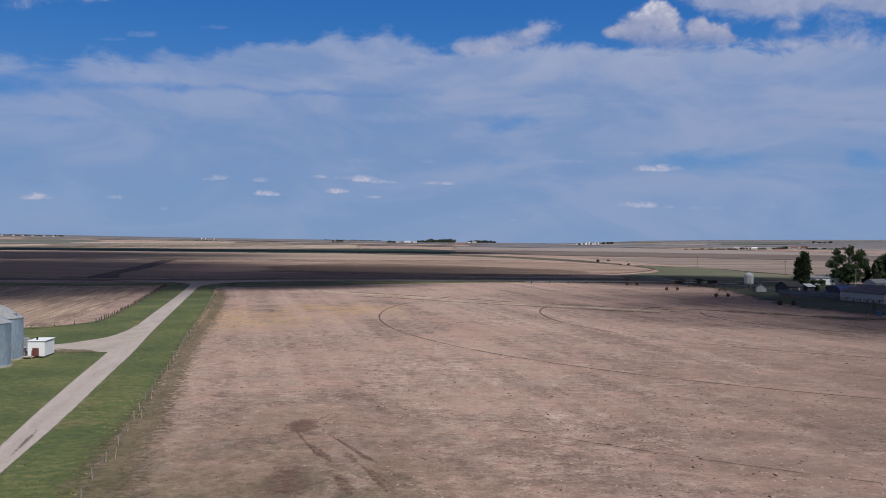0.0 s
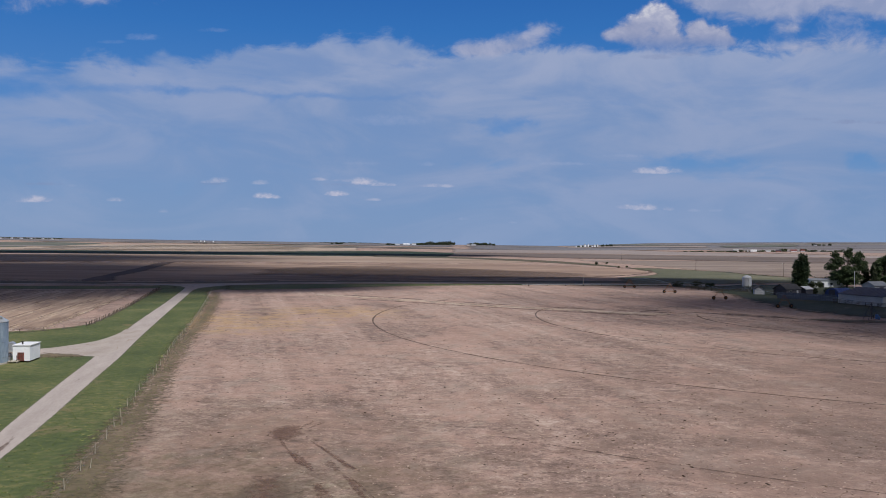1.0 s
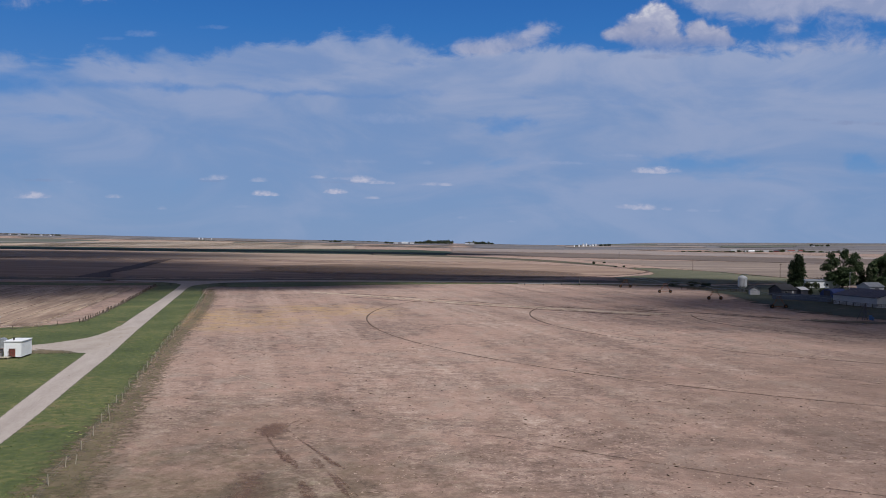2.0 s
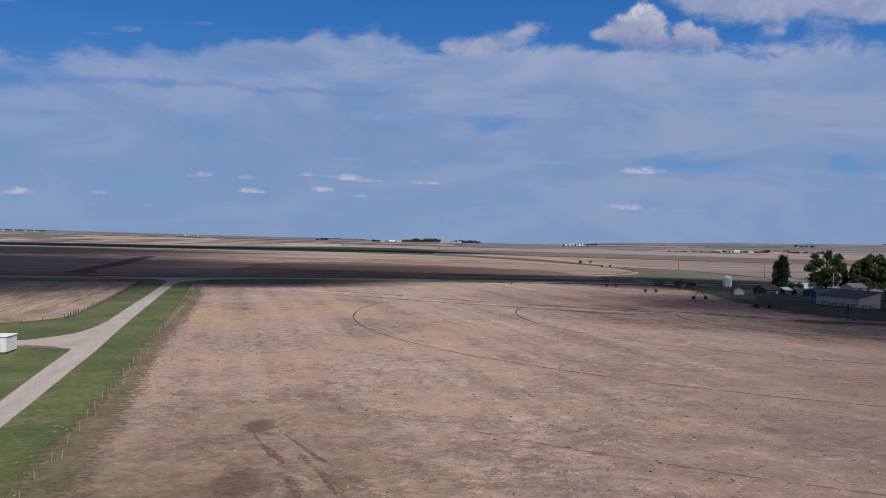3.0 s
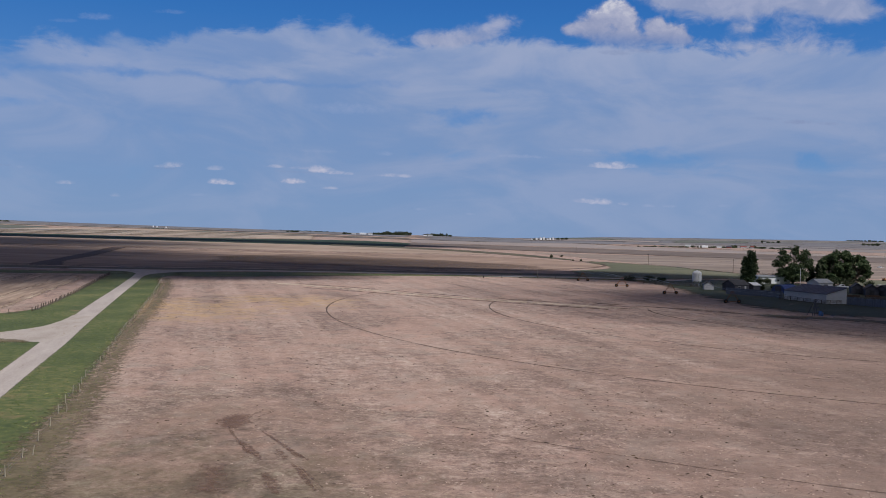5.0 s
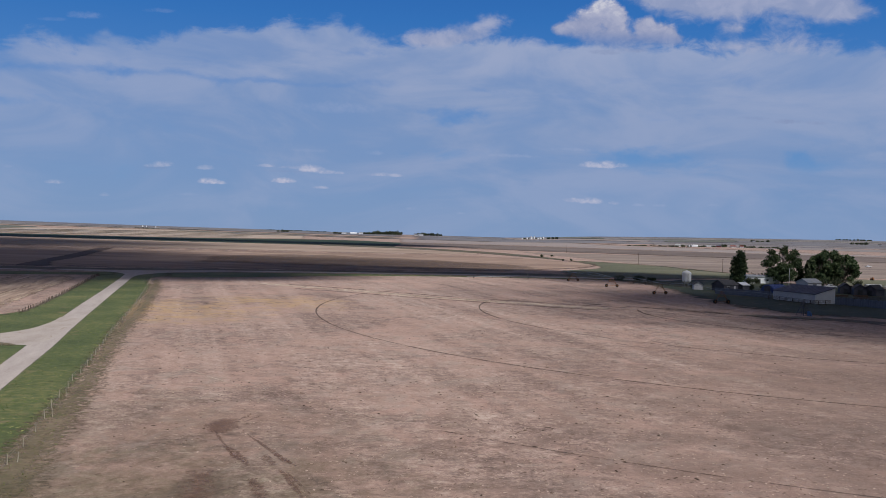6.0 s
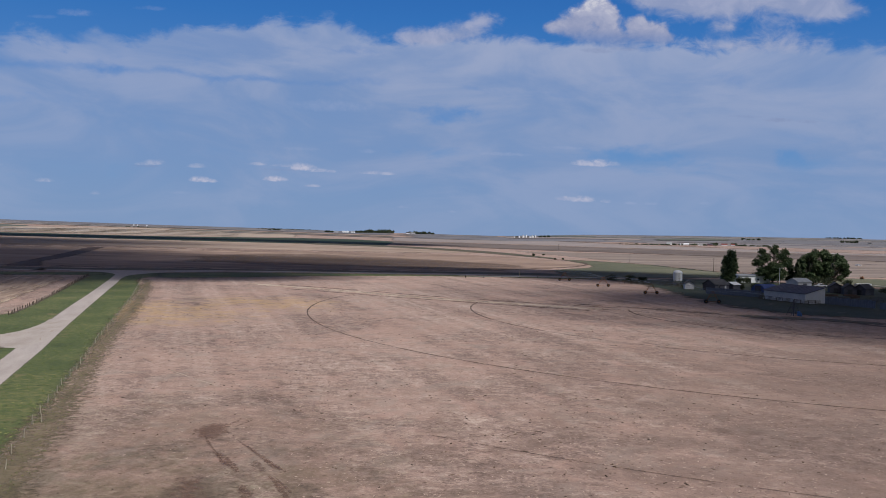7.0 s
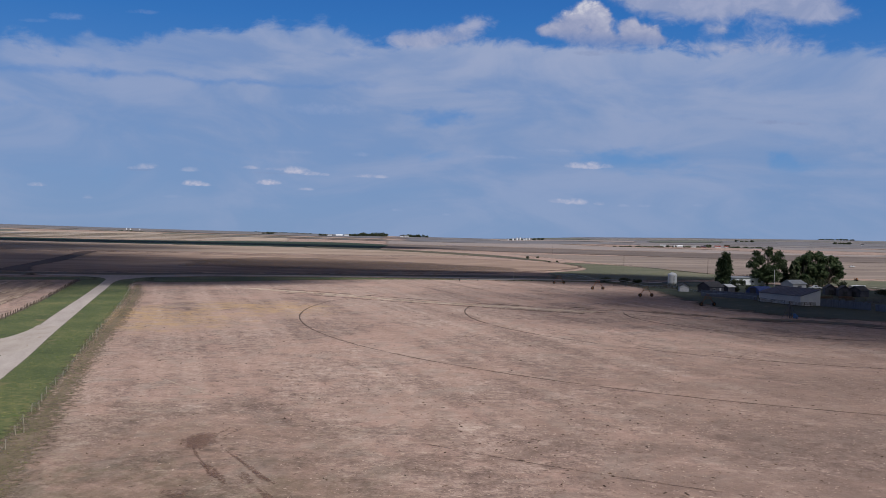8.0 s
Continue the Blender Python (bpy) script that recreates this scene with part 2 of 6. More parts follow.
# ================= materials =================
def material(name, cols, rough=0.85, metal=0.0, grain=8.0, broad=0.6, bump=0.25, stretch=(1, 1, 1), turn=0.0, island=0.0, wear=None, fade=0.0, most=1.0):
    """Colours dark, middle, light spread by two scales of noise, with fine relief. island: how far pieces differ; wear: colour of stains; most: how fully it covers."""
    mat = bpy.data.materials.new(name)
    t = Tree(mat)
    p = t.scaled(t.node("ShaderNodeTexCoord", 3), *stretch, turn)
    fine, wide = t.noise(p, grain, 6.0, 0.65), t.noise(p, broad, 4.0, 0.55)
    mixed = t.m("MULTIPLY_ADD", fine, 0.55, t.m("MULTIPLY", wide, 0.45))
    if island:
        info = t.node("ShaderNodeNewGeometry", 8)
        mixed = t.m("MULTIPLY_ADD", t.m("SUBTRACT", info, 0.5), island, mixed)
    col = t.ramp(mixed, [(0.38, cols[0]), (0.5, cols[1]), (0.62, cols[2])])
    if wear:
        col = t.mix(t.step(t.noise(p, broad * 2.3, 6.0, 0.7, 0.5), 0.58, 0.70), col, wear)
    relief = t.node("ShaderNodeBump", Strength=bump, Distance=0.5 / grain, Height=fine)
    shade = t.node("ShaderNodeBsdfPrincipled", Base_Color=col, Roughness=t.step(fine, 0.2, 0.8, max(rough - 0.1, 0.05), min(rough + 0.1, 1.0)), Metallic=metal, Normal=relief)
    if fade:
        # Thins out into the ground beneath towards the sheet's own margin.
        edge = t.node("ShaderNodeAttribute", 2, props=(("attribute_name", "edge"),))
        ragged = t.m("MULTIPLY_ADD", t.m("SUBTRACT", t.noise(t.node("ShaderNodeTexCoord", 3), fade, 6.0, 0.7, 0.4), 0.5), 2.2, edge)
        n = t.nodes.new("ShaderNodeMixShader")
        t.put(n.inputs[0], t.step(ragged, 0.2, 0.75, 0.0, most))
        t.links.new(t.node("ShaderNodeBsdfTransparent"), n.inputs[1])
        t.links.new(shade, n.inputs[2])
        shade = n.outputs[0]
    t.links.new(shade, t.nodes.new("ShaderNodeOutputMaterial").inputs[0])
    return mat


def stubble_material():
    """Harvested field: straw and bare soil in drill rows, broad blotches, a yellow weedy corner and a greener one by the gate."""
    mat = bpy.data.materials.new("stubble_field")
    t = Tree(mat)
    p = t.node("ShaderNodeTexCoord", 3)
    fine = t.noise(p, 2.6, 6.0, 0.75)
    tuft = t.noise(p, 0.5, 6.0, 0.75, 0.4)
    band = t.noise(t.scaled(p, 0.16, 0.006, 1, -0.232), 1.0, 4.0, 0.6, 0.2)
    sweep = t.noise(t.scaled(p, 0.03, 0.22, 1, 0.30), 1.0, 5.0, 0.62, 0.4)
    wide = t.noise(p, 0.03, 5.0, 0.6, 0.6)
    drill = t.noise(t.scaled(p, 0.75, 0.9, 1, 0.15), 1.0, 6.0, 0.75, 0.4)
    mixed = t.m("MULTIPLY_ADD", fine, 0.24, t.m("MULTIPLY", tuft, 0.21))
    mixed = t.m("MULTIPLY_ADD", drill, 0.22, mixed)
    mixed = t.m("MULTIPLY_ADD", band, 0.19, mixed)
    mixed = t.m("MULTIPLY_ADD", sweep, 0.05, mixed)
    mixed = t.m("MULTIPLY_ADD", wide, 0.10, mixed)
    col = t.ramp(mixed, [(0.445, (0.126, 0.087, 0.074)), (0.483, (0.220, 0.153, 0.130)), (0.508, (0.286, 0.203, 0.172)), (0.534, (0.368, 0.271, 0.232)), (0.57, (0.480, 0.384, 0.332))])
    col = t.mix(t.step(t.noise(p, 0.045, 6.0, 0.68, 0.6), 0.45, 0.60, 0.0, 0.55), col, (0.395, 0.268, 0.222))
    # Pale straw left in broken wisps, and thin grey-green regrowth.
    straw = t.noise(t.scaled(p, 0.6, 0.85, 1, 0.1), 1.0, 6.0, 0.75, 0.6)
    col = t.mix(t.step(straw, 0.57, 0.66, 0.0, 0.65), col, (0.47, 0.375, 0.305))
    col = t.mix(t.step(t.noise(t.scaled(p, 1.0, 0.6, 1, -0.2), 0.12, 6.0, 0.74, 0.5), 0.52, 0.68, 0.0, 0.26), col, (0.215, 0.176, 0.152))
    col = t.mix(t.step(t.noise(t.scaled(p, 1.3, 0.6, 1, 0.3), 0.9, 6.0, 0.78), 0.595, 0.655, 0.0, 0.75), col, (0.105, 0.068, 0.052))

    # Greyer straw and pinker soil in soft blotches some metres wide.
    col = t.mix(t.step(t.noise(t.scaled(p, 1, 0.7, 1, 0.4), 0.17, 6.0, 0.66, 0.8), 0.50, 0.64, 0.0, 0.5), col, (0.298, 0.244, 0.212))
    col = t.mix(t.step(t.noise(t.scaled(p, 0.8, 1, 1, 0.9), 0.11, 6.0, 0.68, 0.8), 0.52, 0.66, 0.0, 0.55), col, (0.425, 0.282, 0.236))

    def spot(cx, cy, rx, ry, wob):
        q = t.nodes.new("ShaderNodeVectorMath")
        q.operation = "LENGTH"
        n = t.nodes.new("ShaderNodeMapping")
        n.inputs["Location"].default_value, n.inputs["Scale"].default_value = (-cx / rx, -cy / ry, 0), (1 / rx, 1 / ry, 0)
        t.put(n.inputs["Vector"], p)
        t.put(q.inputs[0], n.outputs[0])
        return t.step(t.m("ADD", q.outputs["Value"], t.m("MULTIPLY", t.m("SUBTRACT", t.noise(p, 0.16, 5.0, 0.65), 0.5), wob)), 1.15, 0.45)

    yellow = t.step(t.noise(t.scaled(p, 0.5, 0.7, 1, 0.2), 0.4, 6.0, 0.74, 0.5), 0.44, 0.57, 0.08, 0.72)
    for cx, cy, rx, ry in ((-46, 200, 20, 26), (-58, 215, 10, 22), (-22, 232, 14, 22), (-38, 238, 12, 16)):
        col = t.mix(t.m("MULTIPLY", spot(cx, cy, rx, ry, 3.0), yellow), col, (0.42, 0.285, 0.150))
    patchy = t.step(t.noise(p, 0.55, 6.0, 0.7, 0.5), 0.36, 0.62, 0.55, 1.0)
    col = t.mix(t.m("MULTIPLY", spot(-22, 66, 34, 44, 1.6), patchy), col, (0.66, 0.66, 0.62), "MULTIPLY")
    col = t.mix(t.m("MULTIPLY", spot(-20, 56, 26, 22, 2.6), patchy), col, (0.66, 0.71, 0.62), "MULTIPLY")
    col = t.mix(t.m("MULTIPLY", spot(-12.0, 66.0, 2.6, 5.0, 1.6), 0.5), col, (0.095, 0.066, 0.048))
    # Two broad soft areas of darker colour over the near right.
    col = t.mix(t.m("MULTIPLY", spot(110, 86, 105, 95, 1.8), 0.6), col, (0.205, 0.140, 0.112))
    col = t.mix(t.m("MULTIPLY", spot(56, 62, 46, 40, 1.8), patchy), col, (0.74, 0.74, 0.75), "MULTIPLY")
    relief = t.node("ShaderNodeBump", Strength=0.5, Distance=0.12, Height=t.m("ADD", fine, tuft))
    shade = t.node("ShaderNodeBsdfPrincipled", Base_Color=col, Roughness=0.95, Normal=relief)
    t.links.new(shade, t.nodes.new("ShaderNodeOutputMaterial").inputs[0])
    return mat


def cloud_material(name, most):
    """White cloud, thickest in the middle and fraying out to nothing at its rim."""
    mat = bpy.data.materials.new(name)
    t = Tree(mat)
    p = t.node("ShaderNodeTexCoord", 3)
    q = t.nodes.new("ShaderNodeVectorMath")
    q.operation = "LENGTH"
    t.put(q.inputs[0], t.scaled(p, 1, 1, 0))
    frayed = t.m("ADD", q.outputs["Value"], t.m("MULTIPLY", t.m("SUBTRACT", t.noise(p, 4.0, 5.0, 0.6), 0.5), 0.55))
    dens = t.step(frayed, 1.05, 0.28, 0.0, most)
    n = t.nodes.new("ShaderNodeMixShader")
    t.put(n.inputs[0], dens)
    t.links.new(t.node("ShaderNodeBsdfTransparent"), n.inputs[1])
    t.links.new(t.node("ShaderNodeBsdfDiffuse", Color=(0.85, 0.85, 0.86, 1)), n.inputs[2])
    t.links.new(n.outputs[0], t.nodes.new("ShaderNodeOutputMaterial").inputs[0])
    return mat


STUBBLE = stubble_material()
YARD_CLOUD = cloud_material("broken_cloud_mist", 0.915)
CLOUD, THIN_CLOUD, SHADE_WISP = cloud_material("cloud_mist", 1.0), cloud_material("thin_cloud_mist", 0.42), cloud_material("shade_wisp_mist", 0.13)
PALE_STUBBLE = material("pale_stubble", ((0.27, 0.210, 0.168), (0.365, 0.292, 0.238), (0.455, 0.375, 0.312)), 0.95, grain=0.6, broad=0.02, stretch=(1, 0.35, 1), turn=0.3, fade=0.3)
TAN_FIELD = material("tan_field", ((0.205, 0.148, 0.116), (0.308, 0.235, 0.188), (0.40, 0.318, 0.260)), 0.95, grain=0.04, broad=0.014, stretch=(0.12, 1.8, 1), turn=0.08, fade=0.05)
DARK_SOIL = material("ploughed_soil", ((0.045, 0.03, 0.026), (0.075, 0.05, 0.042), (0.11, 0.075, 0.062)), 0.95, grain=0.7, broad=0.03, fade=0.25)
RUT_SOIL = material("rut_soil", ((0.072, 0.046, 0.036), (0.108, 0.071, 0.056), (0.155, 0.107, 0.085)), 0.95, grain=4.0, broad=0.5, fade=1.6, most=0.8)
GREEN_CROP = material("green_crop", ((0.009, 0.022, 0.013), (0.014, 0.032, 0.018), (0.022, 0.044, 0.023)), 0.9, grain=0.3, broad=0.01, stretch=(0.4, 1.5, 1), fade=0.05)
PASTURE = material("pasture", ((0.058, 0.064, 0.038), (0.095, 0.102, 0.062), (0.155, 0.145, 0.100)), 0.95, grain=0.5, broad=0.02, stretch=(0.6, 1.4, 1), fade=0.25)
BROWN_FIELD = material("brown_field", ((0.072, 0.056, 0.052), (0.122, 0.096, 0.088), (0.195, 0.160, 0.144)), 0.95, grain=0.025, broad=0.009, stretch=(0.10, 2.0, 1), turn=-0.28, fade=0.05)
# Skyline hills: blue-grey of distance haze put into the base colour.
HAZE_TINTED_HILL = material("haze_tinted_hill", ((0.104, 0.106, 0.128), (0.142, 0.141, 0.162), (0.190, 0.184, 0.200)), 0.95, grain=0.012, broad=0.002, stretch=(0.3, 1.6, 1), fade=0.02)
VERGE = material("verge_grass", ((0.042, 0.066, 0.021), (0.076, 0.102, 0.032), (0.158, 0.156, 0.064)), 0.95, grain=1.0, broad=0.065, bump=0.5, wear=(0.160, 0.135, 0.068), fade=0.8)
DRY_GRASS = material("dry_verge_grass", ((0.098, 0.084, 0.048), (0.160, 0.132, 0.082), (0.235, 0.184, 0.128)), 0.95, grain=1.3, broad=0.14, bump=0.5, wear=(0.105, 0.115, 0.042), fade=1.2, most=0.8)
SWATHS = material("swathed_stubble", ((0.155, 0.105, 0.080), (0.30, 0.222, 0.172), (0.47, 0.375, 0.295)), 0.95, grain=0.5, broad=0.14, stretch=(1, 0.075, 1), turn=-0.205, fade=0.5)
SWATH_STRAW = material("pale_cut_straw", ((0.36, 0.275, 0.205), (0.45, 0.36, 0.275), (0.54, 0.445, 0.35)), 0.95, grain=1.0, broad=0.1, fade=0.45, most=0.8)
GRAVEL = material("gravel", ((0.315, 0.280, 0.266), (0.372, 0.334, 0.318), (0.425, 0.385, 0.370)), 0.95, grain=6.0, broad=0.5, bump=0.12, stretch=(1, 0.16, 1), turn=-0.22, fade=3.5)
FAINT_RUT = material("faint_rut_soil", ((0.085, 0.055, 0.044), (0.125, 0.083, 0.066), (0.19, 0.132, 0.105)), 0.95, grain=3.0, broad=0.5, fade=1.6, most=0.6)
WINDROW = material("pale_straw_windrow", ((0.40, 0.30, 0.21), (0.52, 0.41, 0.30), (0.62, 0.51, 0.39)), 0.95, grain=1.0, broad=0.1, fade=0.5, most=0.75)
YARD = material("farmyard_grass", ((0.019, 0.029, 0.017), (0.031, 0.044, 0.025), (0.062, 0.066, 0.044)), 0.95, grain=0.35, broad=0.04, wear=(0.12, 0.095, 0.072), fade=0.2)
GRAVEL_SPUR = material("gravel_spur", ((0.30, 0.262, 0.240), (0.365, 0.326, 0.302), (0.42, 0.38, 0.355)), 0.95, grain=6.0, broad=0.3, bump=0.12, stretch=(1, 0.4, 1), wear=(0.27, 0.215, 0.18))
DULL_STUBBLE = material("dull_stubble", ((0.130, 0.104, 0.090), (0.208, 0.167, 0.146), (0.302, 0.248, 0.220)), 0.95, grain=0.035, broad=0.012, stretch=(0.12, 1.8, 1), turn=-0.2, fade=0.05)
SCUFF = material("scuffed_soil", ((0.108, 0.060, 0.046), (0.155, 0.090, 0.070), (0.225, 0.142, 0.112)), 0.95, grain=3.0, broad=0.5, fade=1.8, most=0.55)
TRACK_STRAW = material("flattened_pale_straw", ((0.40, 0.315, 0.250), (0.51, 0.415, 0.335), (0.61, 0.51, 0.42)), 0.95, grain=0.6, broad=0.08, stretch=(1, 0.5, 1), turn=0.5, fade=0.35, most=0.8)
PALE_FLAKE = material("pale_straw_flakes", ((0.30, 0.215, 0.18), (0.375, 0.28, 0.236), (0.45, 0.35, 0.30)), 0.9, grain=1.0, broad=0.1, island=0.4)
DARK_FLAKE = material("dark_soil_flakes", ((0.135, 0.090, 0.074), (0.19, 0.130, 0.107), (0.25, 0.178, 0.148)), 0.95, grain=1.0, broad=0.1, island=0.5)
# Tan, brown, green and pale far land, greyed and blued to paint in haze.
HAZED_TAN = material("hazed_tan_land", ((0.172, 0.157, 0.160), (0.216, 0.195, 0.197), (0.262, 0.239, 0.236)), 0.95, grain=0.02, broad=0.003, stretch=(0.3, 1.5, 1), fade=0.02)
HAZED_BROWN = material("hazed_brown_land", ((0.104, 0.096, 0.104), (0.135, 0.127, 0.135), (0.171, 0.162, 0.171)), 0.95, grain=0.02, broad=0.003, stretch=(0.3, 1.5, 1), fade=0.02)
HAZED_GREEN = material("hazed_green_land", ((0.08, 0.092, 0.082), (0.105, 0.118, 0.10), (0.14, 0.148, 0.125)), 0.95, grain=0.02, broad=0.003, stretch=(0.3, 1.5, 1), fade=0.02)
HAZED_PALE = material("hazed_pale_land", ((0.176, 0.150, 0.148), (0.244, 0.209, 0.204), (0.322, 0.281, 0.270)), 0.95, grain=0.02, broad=0.006, stretch=(0.10, 1.8, 1), turn=-0.25, fade=0.02)
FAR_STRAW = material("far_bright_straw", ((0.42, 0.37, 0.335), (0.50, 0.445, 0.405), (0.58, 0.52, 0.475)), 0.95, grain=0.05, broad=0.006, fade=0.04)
# Weedy bank colour shifted to blue-grey, with distance haze painted in.
HAZED_DARK = material("hazed_dark_bank", ((0.058, 0.058, 0.062), (0.078, 0.077, 0.080), (0.105, 0.10, 0.10)), 0.95, grain=0.05, broad=0.006, fade=0.04)
FALLOW = material("harrowed_brown_soil", ((0.105, 0.072, 0.058), (0.155, 0.108, 0.088), (0.22, 0.16, 0.128)), 0.95, grain=0.10, broad=0.014, stretch=(0.25, 1.5, 1), turn=0.12, fade=0.03, most=0.5)
CONCRETE = material("grey_concrete", ((0.24, 0.23, 0.21), (0.33, 0.32, 0.30), (0.42, 0.41, 0.39)), 0.9, grain=6.0, broad=0.6)
WEEDS = material("dark_margin_weeds", ((0.05, 0.045, 0.03), (0.085, 0.075, 0.05), (0.13, 0.115, 0.08)), 0.95, grain=0.4, broad=0.03, fade=0.3)
SOIL_TAN = material("harrowed_tan_soil", ((0.165, 0.110, 0.086), (0.262, 0.186, 0.148), (0.352, 0.266, 0.212)), 0.95, grain=0.05, broad=0.014, stretch=(0.25, 1.4, 1), turn=0.15, fade=0.1)
BLADES = material("grass_blades", ((0.075, 0.115, 0.028), (0.125, 0.175, 0.048), (0.24, 0.235, 0.10)), 0.9, grain=1.0, broad=0.12, island=0.35)
STRAW = material("straw_tufts", ((0.28, 0.195, 0.15), (0.40, 0.30, 0.235), (0.52, 0.42, 0.335)), 0.9, grain=1.0, broad=0.1, island=0.5)
CLOD = material("dung_and_clods", ((0.045, 0.028, 0.02), (0.085, 0.055, 0.04), (0.15, 0.10, 0.075)), 0.95, grain=6.0, broad=1.0, island=0.4)
GALV = material("galvanised_steel", ((0.165, 0.225, 0.30), (0.225, 0.298, 0.385), (0.30, 0.38, 0.465)), 0.45, 0.25, grain=3.0, broad=0.4, bump=0.05, stretch=(1, 1, 0.3))
GALV_ROOF = material("galvanised_roof", ((0.34, 0.37, 0.40), (0.44, 0.47, 0.50), (0.54, 0.56, 0.58)), 0.4, 0.5, grain=3.0, broad=0.4, bump=0.05)
WHITE_PAINT = material("white_paint", ((0.66, 0.70, 0.76), (0.73, 0.77, 0.83), (0.78, 0.82, 0.87)), 0.6, grain=5.0, broad=0.7, bump=0.08, wear=(0.60, 0.63, 0.66))
CLEAN_WHITE = material("clean_white_paint", ((0.74, 0.78, 0.84), (0.78, 0.82, 0.88), (0.82, 0.86, 0.90)), 0.5, grain=5.0, broad=0.7, bump=0.03)
RED_PAINT = material("faded_red_paint", ((0.10, 0.02, 0.018), (0.16, 0.032, 0.028), (0.23, 0.06, 0.05)), 0.7, grain=9.0, broad=1.5)
WOOD_PALE = material("weathered_pale_wood", ((0.21, 0.19, 0.15), (0.33, 0.305, 0.25), (0.45, 0.42, 0.355)), 0.9, grain=14.0, broad=1.5, stretch=(1, 1, 0.15))
WOOD_DARK = material("dark_post_wood", ((0.045, 0.034, 0.026), (0.075, 0.058, 0.045), (0.12, 0.095, 0.075)), 0.9, grain=14.0, broad=1.5, stretch=(1, 1, 0.15))
TROUGH_WOOD = material("reddish_brown_boards", ((0.07, 0.04, 0.03), (0.11, 0.068, 0.05), (0.16, 0.105, 0.08)), 0.9, grain=8.0, broad=1.0)
WOOD_GREY = material("grey_boards", ((0.06, 0.066, 0.08), (0.095, 0.10, 0.12), (0.145, 0.15, 0.17)), 0.9, grain=6.0, broad=0.8, stretch=(1, 1, 0.2), island=0.25)
BLUE_BOARD = material("faded_blue_boards", ((0.085, 0.108, 0.165), (0.13, 0.165, 0.245), (0.18, 0.22, 0.31)), 0.8, grain=6.0, broad=0.8, island=0.15)
BLUE_PAINT = material("blue_paint", ((0.03, 0.09, 0.28), (0.045, 0.13, 0.38), (0.08, 0.2, 0.48)), 0.5, grain=4.0, broad=0.8)
DEEP_BLUE = material("dark_blue_steel", ((0.03, 0.055, 0.19), (0.045, 0.08, 0.27), (0.07, 0.12, 0.35)), 0.5, grain=4.0, broad=0.5)
ROOF_VIOLET = material("violet_grey_roof", ((0.032, 0.031, 0.052), (0.046, 0.044, 0.074), (0.068, 0.066, 0.10)), 0.55, grain=3.0, broad=0.3)
WALL_GREY = material("pale_grey_siding", ((0.46, 0.48, 0.54), (0.55, 0.57, 0.63), (0.63, 0.65, 0.70)), 0.6, grain=3.0, broad=0.3)
ROOF_DARK = material("dark_shingle", ((0.028, 0.03, 0.038), (0.045, 0.048, 0.06), (0.07, 0.074, 0.09)), 0.9, grain=4.0, broad=0.5)
WALL_DARK = material("dark_stained_boards", ((0.05, 0.055, 0.075), (0.08, 0.085, 0.115), (0.12, 0.125, 0.16)), 0.9, grain=5.0, broad=0.6)
STEEL = material("dull_steel", ((0.22, 0.23, 0.24), (0.33, 0.34, 0.35), (0.44, 0.45, 0.46)), 0.5, 0.6, grain=6.0, broad=1.0)
RUST = material("rusted_orange_steel", ((0.15, 0.055, 0.02), (0.24, 0.095, 0.035), (0.34, 0.15, 0.06)), 0.75, 0.2, grain=7.0, broad=1.0)
RUBBER = material("tyre_rubber", ((0.012, 0.011, 0.011), (0.02, 0.018, 0.017), (0.035, 0.03, 0.028)), 0.9, grain=9.0, broad=2.0)
DARK_GLASS = material("dark_window_glass", ((0.012, 0.015, 0.02), (0.018, 0.022, 0.03), (0.03, 0.035, 0.045)), 0.12, grain=3.0, broad=0.5, bump=0.02)
BARK = material("bark", ((0.07, 0.062, 0.052), (0.13, 0.118, 0.10), (0.21, 0.19, 0.165)), 0.95, grain=4.0, broad=0.5, bump=0.6)


def leaf_material(name, cols):
    mat = material(name, cols, 0.7, grain=1.2, broad=0.25, island=0.45)
    nodes, links = mat.node_tree.nodes, mat.node_tree.links
    shade = next(n for n in nodes if n.type == "BSDF_PRINCIPLED")
    out = next(n for n in nodes if n.type == "OUTPUT_MATERIAL")
    glow, both = nodes.new("ShaderNodeBsdfTranslucent"), nodes.new("ShaderNodeMixShader")
    links.new(shade.inputs["Base Color"].links[0].from_socket, glow.inputs["Color"])
    both.inputs[0].default_value = 0.36
    links.new(shade.outputs[0], both.inputs[1])
    links.new(glow.outputs[0], both.inputs[2])
    links.new(both.outputs[0], out.inputs[0])
    return mat


LEAF = leaf_material("poplar_leaves", ((0.033, 0.066, 0.031), (0.070, 0.118, 0.054), (0.128, 0.174, 0.086)))
LEAF_DARK = leaf_material("dark_leaves", ((0.028, 0.042, 0.024), (0.05, 0.072, 0.036), (0.085, 0.105, 0.055)))


# ================= mesh helpers =================
def thing(name, at, label, category, group="", turn=0.0):
    ob = tagged(new(name), label, category, group)
    ob.empty_display_size = 0.3
    ob.matrix_world = pose(*at, 0, 0, turn)
    return ob


def part(name, bm, mat, parent=None, label="", smooth=False):
    mesh = bpy.data.meshes.new(name)
    bm.to_mesh(mesh)
    bm.free()
    mesh.materials.append(mat)
    if smooth:
        for f in mesh.polygons:
            f.use_smooth = True
    ob = new(name, mesh)
    if parent:
        ob.parent = parent
    return tagged(ob, label) if label else ob


